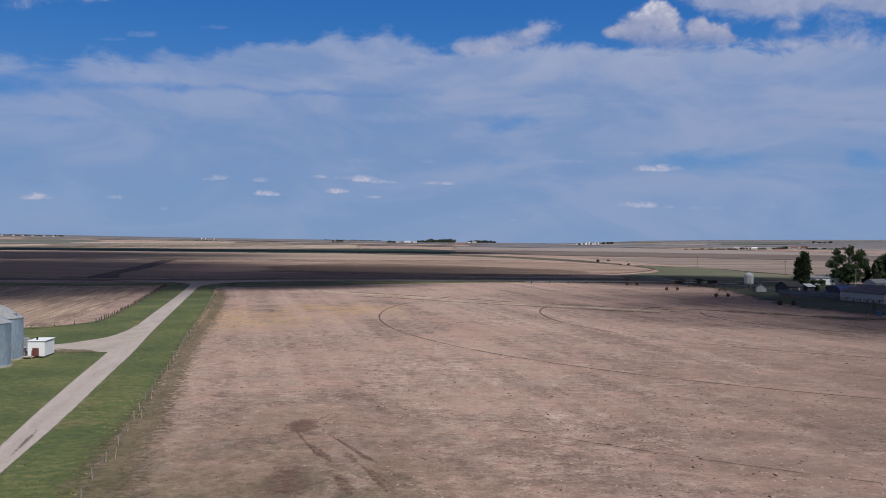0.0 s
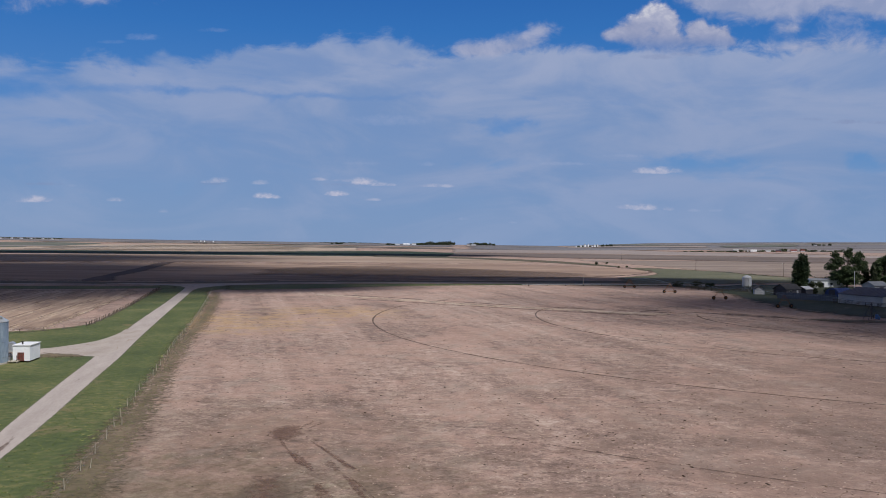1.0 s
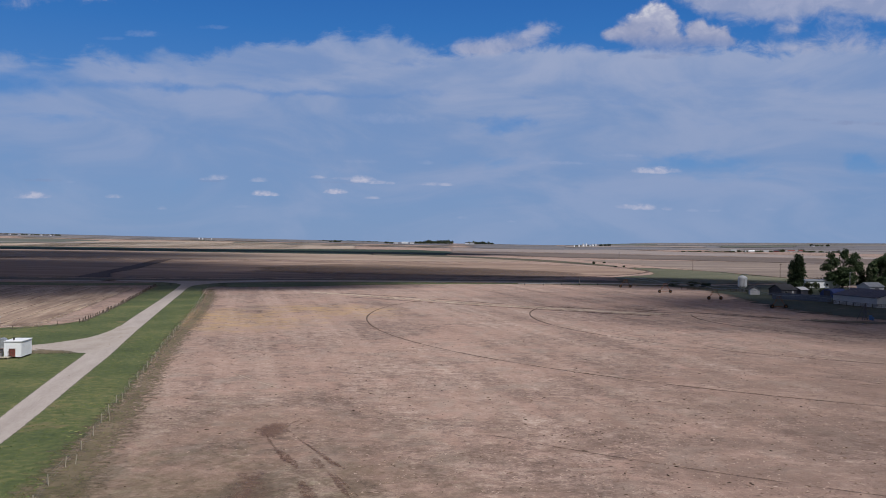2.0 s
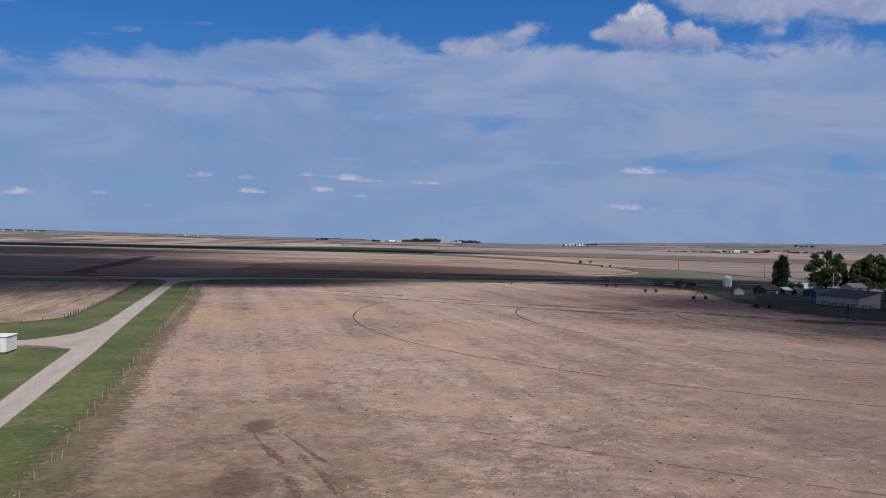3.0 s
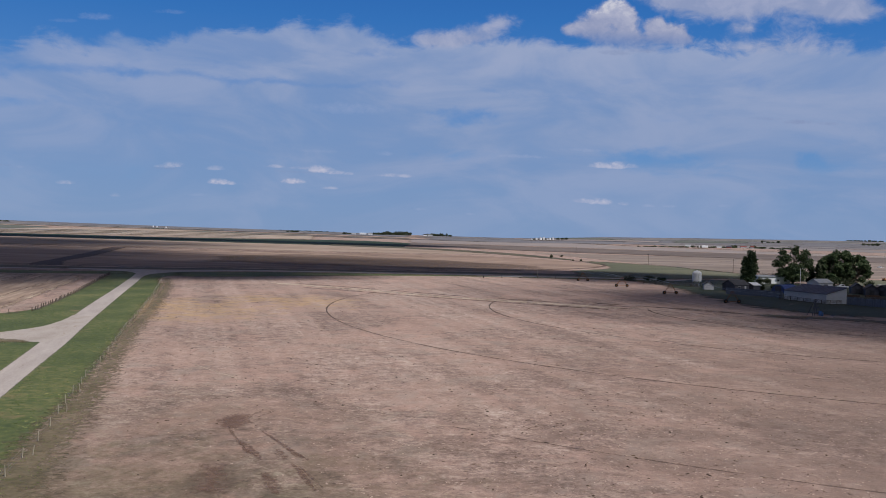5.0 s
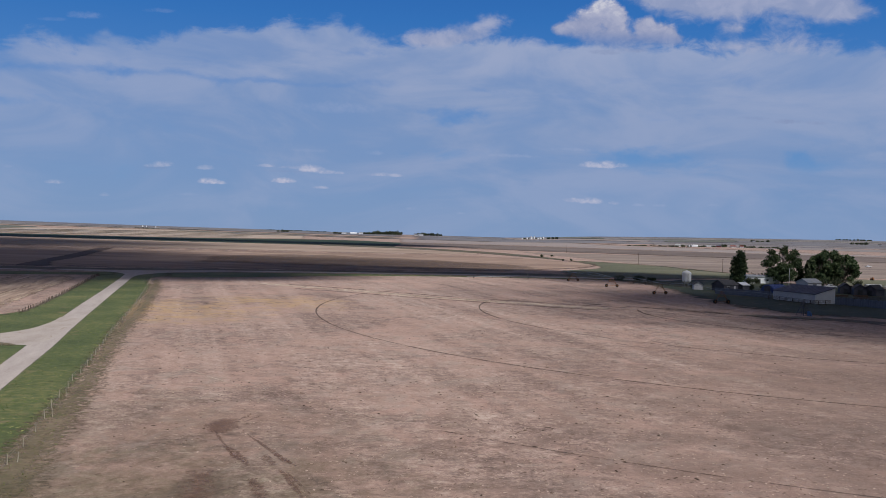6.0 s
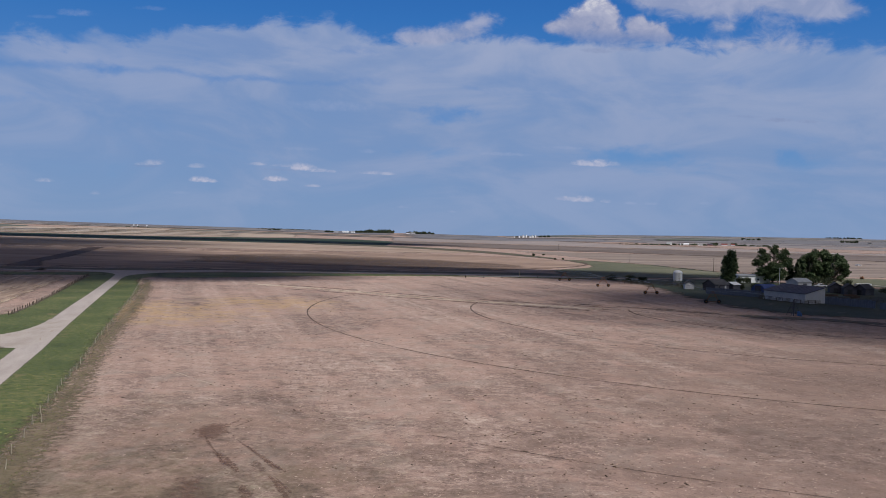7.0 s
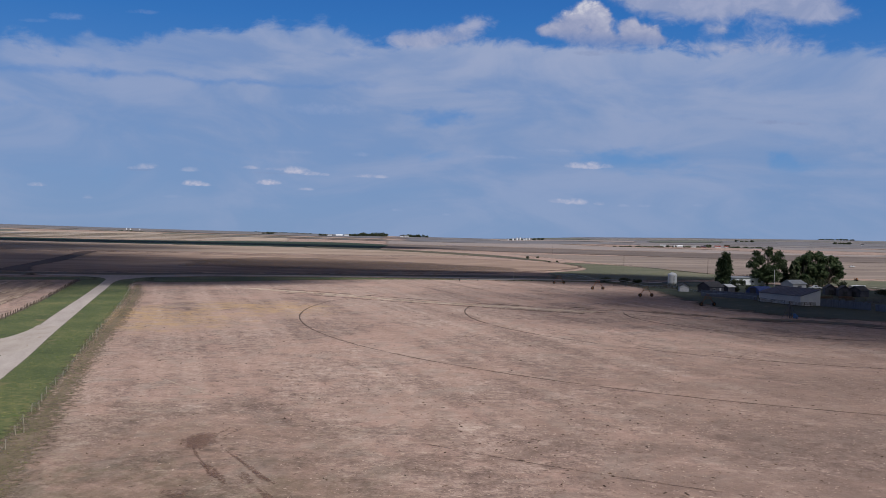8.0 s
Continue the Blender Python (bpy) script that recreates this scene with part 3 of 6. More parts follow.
def raw(name, verts, faces, mat, parent=None):
    mesh = bpy.data.meshes.new(name)
    mesh.from_pydata(np.asarray(verts).tolist() if not isinstance(verts, list) else verts, [], faces if isinstance(faces, list) else np.asarray(faces).tolist())
    mesh.materials.append(mat)
    ob = new(name, mesh)
    if parent:
        ob.parent = parent
    return ob


def box(bm, c, s, turn=0.0, bevel=0.0):
    m = pose(*c, 0, 0, turn) @ Matrix.Diagonal((*s, 1))
    made = bmesh.ops.create_cube(bm, size=1, matrix=m)["verts"]
    if bevel:
        edges = list({e for v in made for e in v.link_edges})
        bmesh.ops.bevel(bm, geom=edges, offset=bevel, segments=1, affect="EDGES")
    return bm


def rod(bm, a, b, r0, r1=None, seg=8):
    a, b = Vector(a), Vector(b)
    d = b - a
    m = Matrix.Translation((a + b) / 2) @ d.to_track_quat("Z", "Y").to_matrix().to_4x4()
    bmesh.ops.create_cone(bm, cap_ends=True, segments=seg, radius1=r0, radius2=r0 if r1 is None else r1, depth=d.length, matrix=m)
    return bm


def solid(bm, outline, depth):
    """A flat outline of 3D points, pushed along depth into a closed body."""
    n = len(outline)
    a = [bm.verts.new(p) for p in outline]
    b = [bm.verts.new(Vector(p) + Vector(depth)) for p in outline]
    bm.faces.new(a)
    bm.faces.new(b[::-1])
    for k in range(n):
        bm.faces.new((a[k], b[k], b[(k + 1) % n], a[(k + 1) % n]))
    bmesh.ops.recalc_face_normals(bm, faces=bm.faces)
    return bm


def lathe(bm, profile, seg=32):
    """Turns (radius, height) pairs about z."""
    rings = [[bm.verts.new((r * math.cos(2 * math.pi * k / seg), r * math.sin(2 * math.pi * k / seg), z)) for k in range(seg)] for r, z in profile]
    for lo, hi in zip(rings, rings[1:]):
        for k in range(seg):
            bm.faces.new((lo[k], lo[(k + 1) % seg], hi[(k + 1) % seg], hi[k]))
    if profile[0][0] > 0.01:
        bm.faces.new(rings[0][::-1])
    bm.faces.new(rings[-1])
    return bm


# ================= land =================
SKY_AZ = [-0.9, -0.55, -0.25, -0.12, 0.0, 0.14, 0.24, 0.34, 0.5, 0.65, 0.9]
SKY_RISE = [26, 37, 22, 18, 10, 7, 26, 33, 38, 36, 22]


def ground_z(x, y):
    """Level prairie that swells gently towards the horizon."""
    r, a = math.hypot(x, y), math.atan2(x, y)
    t = min(max((r - 1500) / 3200, 0), 1)
    return float(np.interp(a, SKY_AZ, SKY_RISE)) * t * t * (3 - 2 * t)


def make_ground():
    radii = [0.0] + [20 * 1.06 ** k for k in range(95) if 20 * 1.06 ** k < 4900] + [4940.0]
    seg = 288
    verts, faces = [(0, 0, 0)], []
    for r in radii[1:]:
        for k in range(seg):
            a = 2 * math.pi * k / seg
            x, y = r * math.sin(a), r * math.cos(a)
            verts.append((x, y, ground_z(x, y)))
    for k in range(seg):
        faces.append((0, 1 + (k + 1) % seg, 1 + k))
    for i in range(len(radii) - 2):
        lo, hi = 1 + i * seg, 1 + (i + 1) * seg
        for k in range(seg):
            faces.append((lo + k, lo + (k + 1) % seg, hi + (k + 1) % seg, hi + k))
    ob = raw("ground", verts, faces, STUBBLE)
    return tagged(ob, "level prairie stubble field of tan straw and pinkish bare soil", "ground", kind="structure")


def margin(ob, edge):
    """Stores how far inside its margin each point of a sheet lies, 0 to 1."""
    ob.data.attributes.new("edge", "FLOAT", "POINT").data.foreach_set("value", edge)


def smooth_line(pts, step):
    """Points along a soft curve through pts, about step apart."""
    pts = [Vector((p[0], p[1], 0)) for p in pts]
    full = [2 * pts[0] - pts[1]] + pts + [2 * pts[-1] - pts[-2]]
    out = []
    for a, b, c, d in zip(full, full[1:], full[2:], full[3:]):
        n = max(int((c - b).length / step), 1)
        for k in range(n):
            t = k / n
            out.append(0.5 * (2 * b + (c - a) * t + (2 * a - 5 * b + 4 * c - d) * t * t + (3 * b - a - 3 * c + d) * t ** 3))
    return out + [pts[-1]]


def resample(pts, n):
    d = [0.0]
    for a, b in zip(pts, pts[1:]):
        d.append(d[-1] + (b - a).length)
    at = np.linspace(0, d[-1], n)
    return list(zip(np.interp(at, d, [p.x for p in pts]), np.interp(at, d, [p.y for p in pts])))


def sheet(name, left, right, lift, mat, label="", category="field", n=60, across=6, ragged=0.0, kind="structure", soft=1.5):
    """A sheet of land between two edges, following the ground, with ragged margins."""
    a, b = resample(smooth_line(left, 3.0), n), resample(smooth_line(right, 3.0), n)
    verts, faces, edge = [], [], []
    run = sum(math.dist(p, q) for p, q in zip(a, a[1:]))
    for i, (p, q) in enumerate(zip(a, b)):
        for j in range(across + 1):
            f = j / across
            x, y = p[0] + (q[0] - p[0]) * f, p[1] + (q[1] - p[1]) * f
            if ragged and j in (0, across):
                x += ragged * (noise.noise((x * 0.3, y * 0.3, 3.1)) + 0.7 * noise.noise((x * 1.3, y * 1.3, 8)) + 0.5 * noise.noise((x * 3.3, y * 3.3, 5)))
                y += ragged * noise.noise((x * 0.45, y * 0.45, 9.7))
            verts.append((x, y, ground_z(x, y) + lift))
            side = min(j, across - j) / across * math.hypot(q[0] - p[0], q[1] - p[1])
            edge.append(min(side / soft, min(i, n - 1 - i) * run / n / soft, 1.0))
    for i in range(n - 1):
        for j in range(across):
            k = i * (across + 1) + j
            faces.append((k, k + 1, k + across + 2, k + across + 1))
    ob = raw(name, verts, faces, mat)
    if ob.data.polygons[0].normal.z < 0:
        ob.data.flip_normals()
    margin(ob, edge)
    return tagged(ob, label, category, kind=kind)


make_ground()
# Fields beyond the crossing road, nearest first.
sheet("field_1", [(-700, 395), (-190, 392), (-70, 412), (10, 428), (70, 462), (110, 510), (138, 570), (147, 618)], [(-700, 742), (-244, 764), (-94, 772), (0, 790), (60, 795), (100, 762), (132, 700), (147, 640)], 0.05, SOIL_TAN, "round-ended field of bare tan soil beyond the gravel road", n=120, across=14, soft=3.0)
sheet("field_3", [(-172, 402), (-178, 430), (-190, 488), (-216, 610), (-246, 735), (-243, 762)], [(-152, 402), (-159, 425), (-170, 455), (-183, 530), (-208, 640), (-236, 762)], 0.13, DARK_SOIL, "strip of freshly ploughed dark brown soil", n=90, across=16, soft=5.0, ragged=6.0)
sheet("field_4", [(-900, 752), (-244, 770), (-94, 778), (70, 826), (100, 880)], [(-760, 1175), (-300, 1180), (-110, 1178), (-20, 1190), (70, 985)], 0.06, TAN_FIELD, "long strip of pale tan stubble", n=60, across=8)
sheet("field_5", [(-1300, 1500), (-1000, 1530), (-831, 1597), (-633, 1633), (-413, 1620), (-176, 1840), (-42, 1843), (28, 1608)], [(-1050, 1236), (-807, 1236), (-645, 1238), (-471, 1216), (-298, 1170), (-141, 1151), (-49, 1147), (12, 1152)], 0.10, GREEN_CROP, "long dark green strip of growing crop", n=90, across=10, soft=14.0)
sheet("field_6", [(-176, 1840), (18, 1736), (183, 1662), (333, 1585), (411, 1488), (493, 1438), (568, 1388), (691, 1340), (900, 1260)], [(-86, 1381), (13, 1252), (96, 1240), (162, 1132), (227, 1080), (291, 1052), (345, 1006), (395, 966), (478, 928), (600, 880)], 0.09, BROWN_FIELD, "wide strip of brown fallow land", n=80, across=12, soft=25.0)
sheet("field_14", [(27, 2536), (386, 2692), (531, 2019), (637, 1858), (737, 1642), (784, 1522), (1000, 1400)], [(18, 1736), (183, 1662), (333, 1585), (411, 1488), (493, 1438), (568, 1388), (691, 1340), (900, 1260)], 0.3, HAZED_PALE, "broad strip of pale stubble on the plain", n=80, across=14, soft=25.0)
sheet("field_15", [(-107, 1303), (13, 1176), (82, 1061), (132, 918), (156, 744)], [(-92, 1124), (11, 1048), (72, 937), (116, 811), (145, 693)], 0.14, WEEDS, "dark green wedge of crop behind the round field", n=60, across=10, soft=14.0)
sheet("field_16", [(746, 2411), (963, 2355), (1116, 2165), (1300, 2000)], [(667, 2155), (827, 2021), (953, 1849), (1150, 1700)], 0.55, HAZED_TAN, "thin far strip of tan stubble", n=30, across=8, soft=30.0)
sheet("field_17", [(763, 4167), (833, 3851), (863, 3367)], [(658, 3592), (725, 3350), (801, 3127)], 1.6, HAZED_GREEN, "far green hillside", n=30, across=6, soft=40.0)
sheet("field_18", [(937, 2905), (1098, 2976), (1268, 3003)], [(836, 2592), (965, 2615), (1158, 2742)], 1.6, HAZED_GREEN, "far green hillside", n=30, across=6, soft=40.0)
sheet("field_19", [(534, 3726), (674, 3214), (903, 2857)], [(414, 2890), (590, 2815), (805, 2548)], 1.6, HAZED_PALE, "thin far strip of pale stubble", n=30, across=6, soft=40.0)
sheet("field_12", [(208, 517), (262, 474), (420, 444), (700, 420), (1000, 400)], [(152, 1012), (300, 1008), (517, 998), (760, 984), (1050, 975)], 0.055, DULL_STUBBLE, "wide dull tan stubble field behind the farm", n=80, across=24, soft=8.0)
sheet("field_7", [(-1300, 1500), (-1000, 1535), (-831, 1602), (-633, 1640), (-413, 1630), (-176, 1850)], [(-1700, 2500), (-1082, 2400), (-748, 2934), (-410, 2754), (-252, 2636)], 0.2, PALE_STUBBLE, "pale strip-farmed stubble in long bands", n=60, across=8)
sheet("field_8", [(-1700, 2700), (-1317, 2530), (-1214, 2673), (-1030, 2591)], [(-1300, 1700), (-946, 1817), (-931, 1936), (-992, 2494)], 0.5, HAZED_GREEN, "far green field beside pale stubble", n=40, across=8, soft=25.0)
sheet("field_9", [(100, 488), (142, 566), (150, 706), (191, 640), (205, 515), (260, 470), (420, 440)], [(88, 412), (110, 400), (150, 410), (190, 420), (225, 372), (260, 330), (420, 300)], 0.06, PASTURE, "dull green pasture behind the farmyard", n=60, across=8)
sheet("field_10", [(60, 2300), (600, 2250), (1500, 2000), (2600, 1500)], [(90, 4850), (1000, 4780), (2500, 4150), (4100, 2600)], 0.5, HAZE_TINTED_HILL, "low hills rising to the skyline, haze tint in their colour", "hill", n=60, across=40, soft=60)
sheet("field_11", [(-2600, 2500), (-1300, 2900), (-500, 3000), (60, 3000)], [(-3700, 3100), (-1900, 4480), (-700, 4830), (90, 4880)], 0.5, HAZE_TINTED_HILL, "pale rise on the skyline with a painted haze tint", "hill", n=60, across=30, soft=60)


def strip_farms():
    """Long thin far fields of many haze-tinted colours, lying along the contours of the rise."""
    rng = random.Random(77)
    kinds = [(HAZED_TAN, "thin far strip of tan stubble"), (HAZED_BROWN, "thin far strip of brown fallow"), (HAZED_GREEN, "thin far strip of green crop"), (HAZED_TAN, "thin far strip of tan stubble"), (HAZED_BROWN, "thin far strip of brown fallow")]
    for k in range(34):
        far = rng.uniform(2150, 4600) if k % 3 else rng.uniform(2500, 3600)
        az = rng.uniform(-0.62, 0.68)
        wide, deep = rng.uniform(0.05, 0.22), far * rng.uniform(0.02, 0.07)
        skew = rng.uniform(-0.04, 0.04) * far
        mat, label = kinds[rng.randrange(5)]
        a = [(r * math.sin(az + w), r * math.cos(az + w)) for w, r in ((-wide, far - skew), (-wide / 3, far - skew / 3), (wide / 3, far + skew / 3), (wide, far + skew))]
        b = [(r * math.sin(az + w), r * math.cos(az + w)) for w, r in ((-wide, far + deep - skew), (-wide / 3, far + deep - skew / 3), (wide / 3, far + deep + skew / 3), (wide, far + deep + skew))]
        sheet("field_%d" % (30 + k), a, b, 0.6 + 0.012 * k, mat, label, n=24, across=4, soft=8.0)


strip_farms()
sheet("field_2", [(-132, 580), (-84, 700), (7, 670), (65, 600), (110, 560)], [(-114, 480), (-57, 452), (5, 450), (51, 455), (90, 500)], 0.11, FALLOW, "browner patch of harrowed soil in the round field", n=60, across=16, soft=45.0)
sheet("field_13", [(-420, 330), (-171, 331), (-114, 334)], [(-420, 176), (-200, 178), (-80, 176)], 0.05, SWATHS, "fenced pale stubble with long swath marks", n=80, across=10)
# Green margins of lane, ditch and field.
sheet("verge_1", [(-32, 56), (-39, 83), (-47.5, 117), (-53.5, 143), (-60, 172), (-73, 226), (-87, 290), (-98, 345), (-110, 372)], [(-95, 60), (-95, 100), (-94, 140), (-92, 172), (-80, 192), (-87, 232), (-106, 318), (-112, 342), (-122, 364)], 0.03, VERGE, "rough green grass beside the lane and bins", "grass verge", n=200, across=24, soft=1.5)
sheet("verge_2", [(-33, 52), (-39, 72), (-46, 106), (-55, 146), (-67, 196), (-78, 243), (-90, 293), (-100, 340), (-94, 372)], [(-20, 48), (-27, 68), (-33, 99), (-37.6, 120), (-47, 161), (-57.5, 208), (-72, 275), (-86, 335), (-62, 366)], 0.03, VERGE, "green grass strip between lane and wire fence", "grass verge", n=200, across=16, soft=3.5)
sheet("verge_5", [(-27, 46), (-31.2, 66), (-36.2, 96), (-41.8, 122), (-51, 161), (-60.5, 208), (-75.5, 275), (-88.5, 325)], [(-14.6, 46), (-21.8, 66), (-28.4, 96), (-34.0, 120), (-43.2, 161), (-52.8, 208), (-67.6, 275), (-81.6, 325)], 0.038, DRY_GRASS, "dry yellow-green grass along the wire fence", "grass verge", n=200, across=24, soft=5.5)
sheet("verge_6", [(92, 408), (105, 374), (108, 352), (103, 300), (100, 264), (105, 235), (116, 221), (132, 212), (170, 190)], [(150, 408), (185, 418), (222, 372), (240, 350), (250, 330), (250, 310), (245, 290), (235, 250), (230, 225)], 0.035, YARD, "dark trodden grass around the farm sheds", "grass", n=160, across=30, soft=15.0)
sheet("verge_3", [(-700, 358), (-200, 356), (-125, 364), (-112, 369)], [(-700, 330), (-200, 330), (-125, 338), (-104, 345)], 0.045, VERGE, "grassy roadside ditch", "grass verge", n=120, across=8, soft=5.0)
sheet("verge_4", [(-96, 371), (-60, 391), (0, 401), (60, 405), (130, 398)], [(-86, 330), (-58, 342), (-20, 368), (40, 388), (130, 386)], 0.045, VERGE, "grassy roadside ditch", "grass verge", n=120, across=14, soft=9.0)
sheet("verge_8", [(-700, 361), (-193, 374), (-146, 382), (-112, 383), (-90, 392), (-69, 401), (4.5, 413.5), (60, 417), (100, 412)], [(-700, 399), (-190, 396), (-110, 406), (-70, 416), (10, 431), (60, 442), (100, 442)], 0.056, WEEDS, "dark weedy ditch between the road and the bare soil", "grass verge", n=160, across=8, soft=1.5)
# Gravel.
sheet("road_1", [(-700, 352), (-193, 366), (-146, 374), (-112, 373), (-90, 384), (-69, 391.5), (4.5, 402), (60, 405.5), (100, 402), (140, 394)], [(-700, 360), (-193, 373), (-146, 381), (-112, 381), (-90, 391), (-69, 400.5), (4.5, 413), (60, 416.5), (100, 411), (140, 401)], 0.062, GRAVEL, "straight pale gravel road crossing the plain", "road", n=240, across=8, soft=0.3)
sheet("road_2", [(-35, 55), (-39.7, 75.1), (-42.5, 86.1), (-46.1, 100.5), (-50.7, 119.6), (-56.2, 143), (-63.0, 169.8), (-71.7, 207.1), (-82.9, 258.1), (-90.8, 292.9), (-100.4, 334.4), (-106, 354), (-118, 367), (-146, 375)], [(-31.0, 50), (-35.2, 68), (-38.7, 85.4), (-41.8, 99.5), (-46.4, 119.8), (-51.0, 140.6), (-57.6, 168), (-66.4, 206), (-78.3, 258), (-86.3, 293.4), (-95.6, 335.0), (-96, 354), (-88, 374), (-66, 393)], 0.054, GRAVEL, "pale gravel farm lane with worn wheel tracks", "road", n=260, across=20, soft=0.55)
sheet("road_3", [(-66.5, 184), (-64.6, 174), (-64.0, 163), (-65.8, 156), (-69, 150), (-76, 147), (-84, 146)], [(-61.5, 182), (-58, 164), (-54.8, 150), (-55.6, 141.0), (-59.3, 141.8), (-65.2, 142.6), (-68, 141.5), (-75, 138), (-84, 134)], 0.058, GRAVEL_SPUR, "short gravel spur to the bins", "road", n=110, across=24, ragged=0.12)
sheet("verge_7", [(-66.5, 146.6), (-63.0, 145.6), (-60.0, 144.6), (-57.6, 142.8)], [(-66, 137.0), (-62, 138.2), (-59, 139.0), (-55.8, 139.6)], 0.066, DRY_GRASS, "thin dry grass between spur and lane", "grass verge", n=30, across=12, soft=3.0)


def cloud_deck():
    """Cumulus overhead, each puff by the place on the ground that it shades."""
    high = 900.0
    off = TO_SUN * (high / TO_SUN.z)
    groups = [[(240, 258, 240, 148, 0), (110, 440, 130, 50, -5), (110, 408, 66, 58, 0), (116, 260, 46, 36, -8), (154, 194, 66, 38, 0)],
              [(30, 444, 190, 50, 4), (-80, 452, 130, 70, 5)],
              [(-300, 560, 240, 200, 0), (-420, 462, 290, 120, 0), (-215, 440, 130, 90, 10), (-232, 316, 178, 122, 0), (-196, 318, 100, 74, 0)],
              [(-520, 910, 420, 330, 0), (-500, 1380, 620, 170, 3), (-30, 1330, 200, 150, -25)],
              [(-78, 366, 84, 52, 20), (-160, 384, 120, 44, 5)], [(150, 120, 140, 95, 0)], [(-70, 540, 170, 105, 5), (132, 182, 66, 42, -8)]]
    # The wisp is added out of view only to dim the near-right field.
    for puffs, mist in zip(groups, (YARD_CLOUD, CLOUD, CLOUD, CLOUD, CLOUD, SHADE_WISP, THIN_CLOUD)):
        x0, y0 = puffs[0][0] + off.x, puffs[0][1] + off.y
        cloud = thing("cloud", (x0, y0, high), "white fair-weather cumulus cloud high over the fields", "cloud", "clouds")
        tagged(cloud, kind="structure")
        for gx, gy, rx, ry, turn in puffs:
            bm = bmesh.new()
            bmesh.ops.create_icosphere(bm, subdivisions=4, radius=1)
            for v in bm.verts:
                v.co *= 1 + 0.12 * noise.noise(v.co * 2.5 + Vector((gx, gy, 0)))
            puff = part("puff", bm, mist, cloud, smooth=True)
            puff.matrix_basis = pose(gx + off.x - x0, gy + off.y - y0, 0, 0, 0, turn) @ Matrix.Diagonal((rx, ry, 28, 1))


cloud_deck()

# ================= marks on the field =================
PIVOT = Vector((115.3, 220.0, 0))


def rut(name, pts, width, lift, mat, label, gaps=0.0, step=1.0, taper=False):
    """A worn track of uneven width along a line, broken where the straw has closed over it."""
    line = smooth_line(pts, step)
    verts, faces, edge, k = [], [], [], 0
    n = len(line) - 1
    for i, (a, b) in enumerate(zip(line, line[1:])):
        side = Vector((-(b - a).y, (b - a).x, 0)).normalized()
        w = width * (0.75 + 0.5 * noise.noise((a.x * 0.35, a.y * 0.35, 5)) + 0.3 * noise.noise((a.x * 1.3, a.y * 1.3, 2)))
        if taper:
            w = width * (0.25 + 0.75 * math.sin(math.pi * (i + 0.5) / n)) * (1 + 0.25 * noise.noise((a.x * 0.9, a.y * 0.9, 4)))
        shift = 0.25 * width * noise.noise((a.x * 0.6, a.y * 0.6, 12))
        full = 1.0 if 0 < i < n - 1 else 0.0
        full *= min(max(1.0 + 1.6 * (noise.noise((a.x * 0.12, a.y * 0.12, 7.7)) + 0.35 - gaps), 0.0), 1.0)
        for f, e in ((-1, 0.0), (-0.45, 0.8), (0.45, 0.8), (1, 0.0)):
            verts.append((*(a + side * (w * f + shift)).xy, lift + ground_z(a.x, a.y)))
            edge.append(e * full * (0.66 if taper else 1.0))
        if i:
            faces += [(k - 4 + j, k - 3 + j, k + 1 + j, k + j) for j in range(3)]
        k += 4
    ob = raw(name, verts, faces, mat)
    if faces and ob.data.polygons[0].normal.z < 0:
        ob.data.flip_normals()
    margin(ob, edge)
    return tagged(ob, label, "wheel track", kind="structure")


def arc(radius, a0, a1):
    return [(PIVOT.x + radius * math.cos(radians(a)), PIVOT.y + radius * math.sin(radians(a))) for a in np.linspace(a0, a1, 40)]


for radius, a0, a1, wide in ((46.5, 160, 268, 0.62), (89.5, 158, 300, 0.42), (131.3, 148, 300, 0.34), (172.5, 231, 300, 0.20)):
    rut("track", arc(radius, a0, a1), wide, 0.045, RUT_SOIL if radius == 131.3 else FAINT_RUT, "dark curved wheel rut left by the irrigation towers", 0.12)
rut("track", arc(172.5, 196, 231), 0.22, 0.02, PALE_STUBBLE, "faint pale curved wheel track", 0.75)
rut("track", [(-30, 289), (-12, 276), (8, 260), (26, 248), (44, 236), (60, 227)], 1.5, 0.050, FAINT_RUT, "worn vehicle track leading to the pivot", 0.35)
rut("track", [(-24, 294), (-4, 279), (16, 262), (34, 250), (52, 239), (68, 230)], 0.9, 0.052, FAINT_RUT, "worn vehicle track leading to the pivot", 0.6)
rut("track", [(58, 249), (74, 239.4), (82, 232), (90, 225.5), (96, 219), (103, 214.5), (110, 212), (117, 207.5), (124, 200), (140, 186)], 1.15, 0.064, DARK_SOIL, "dark vehicle track leading to the pivot", 0.3)
rut("track", [(80, 238), (86, 233), (92, 226.5), (98, 216), (108, 208), (116, 203.5), (124, 198), (140, 183)], 0.75, 0.068, DARK_SOIL, "dark vehicle track leading to the pivot", 0.35)
rut("track", [(-44, 310), (-28, 298), (-8, 282), (12, 264), (30, 252), (48, 241), (64, 232)], 5.0, 0.048, TRACK_STRAW, "broad pale strip of flattened straw along the pivot track", 0.0)
rut("track", [(-36, 310), (-20, 299), (-1, 284), (18, 268), (36, 256), (54, 245), (72, 236)], 1.5, 0.055, FAINT_RUT, "worn vehicle track leading to the pivot", 0.35)
rut("track", [(66, 232), (80, 220), (95, 214), (113, 216)], 0.5, 0.024, RUT_SOIL, "worn vehicle track leading to the pivot", 0.5)
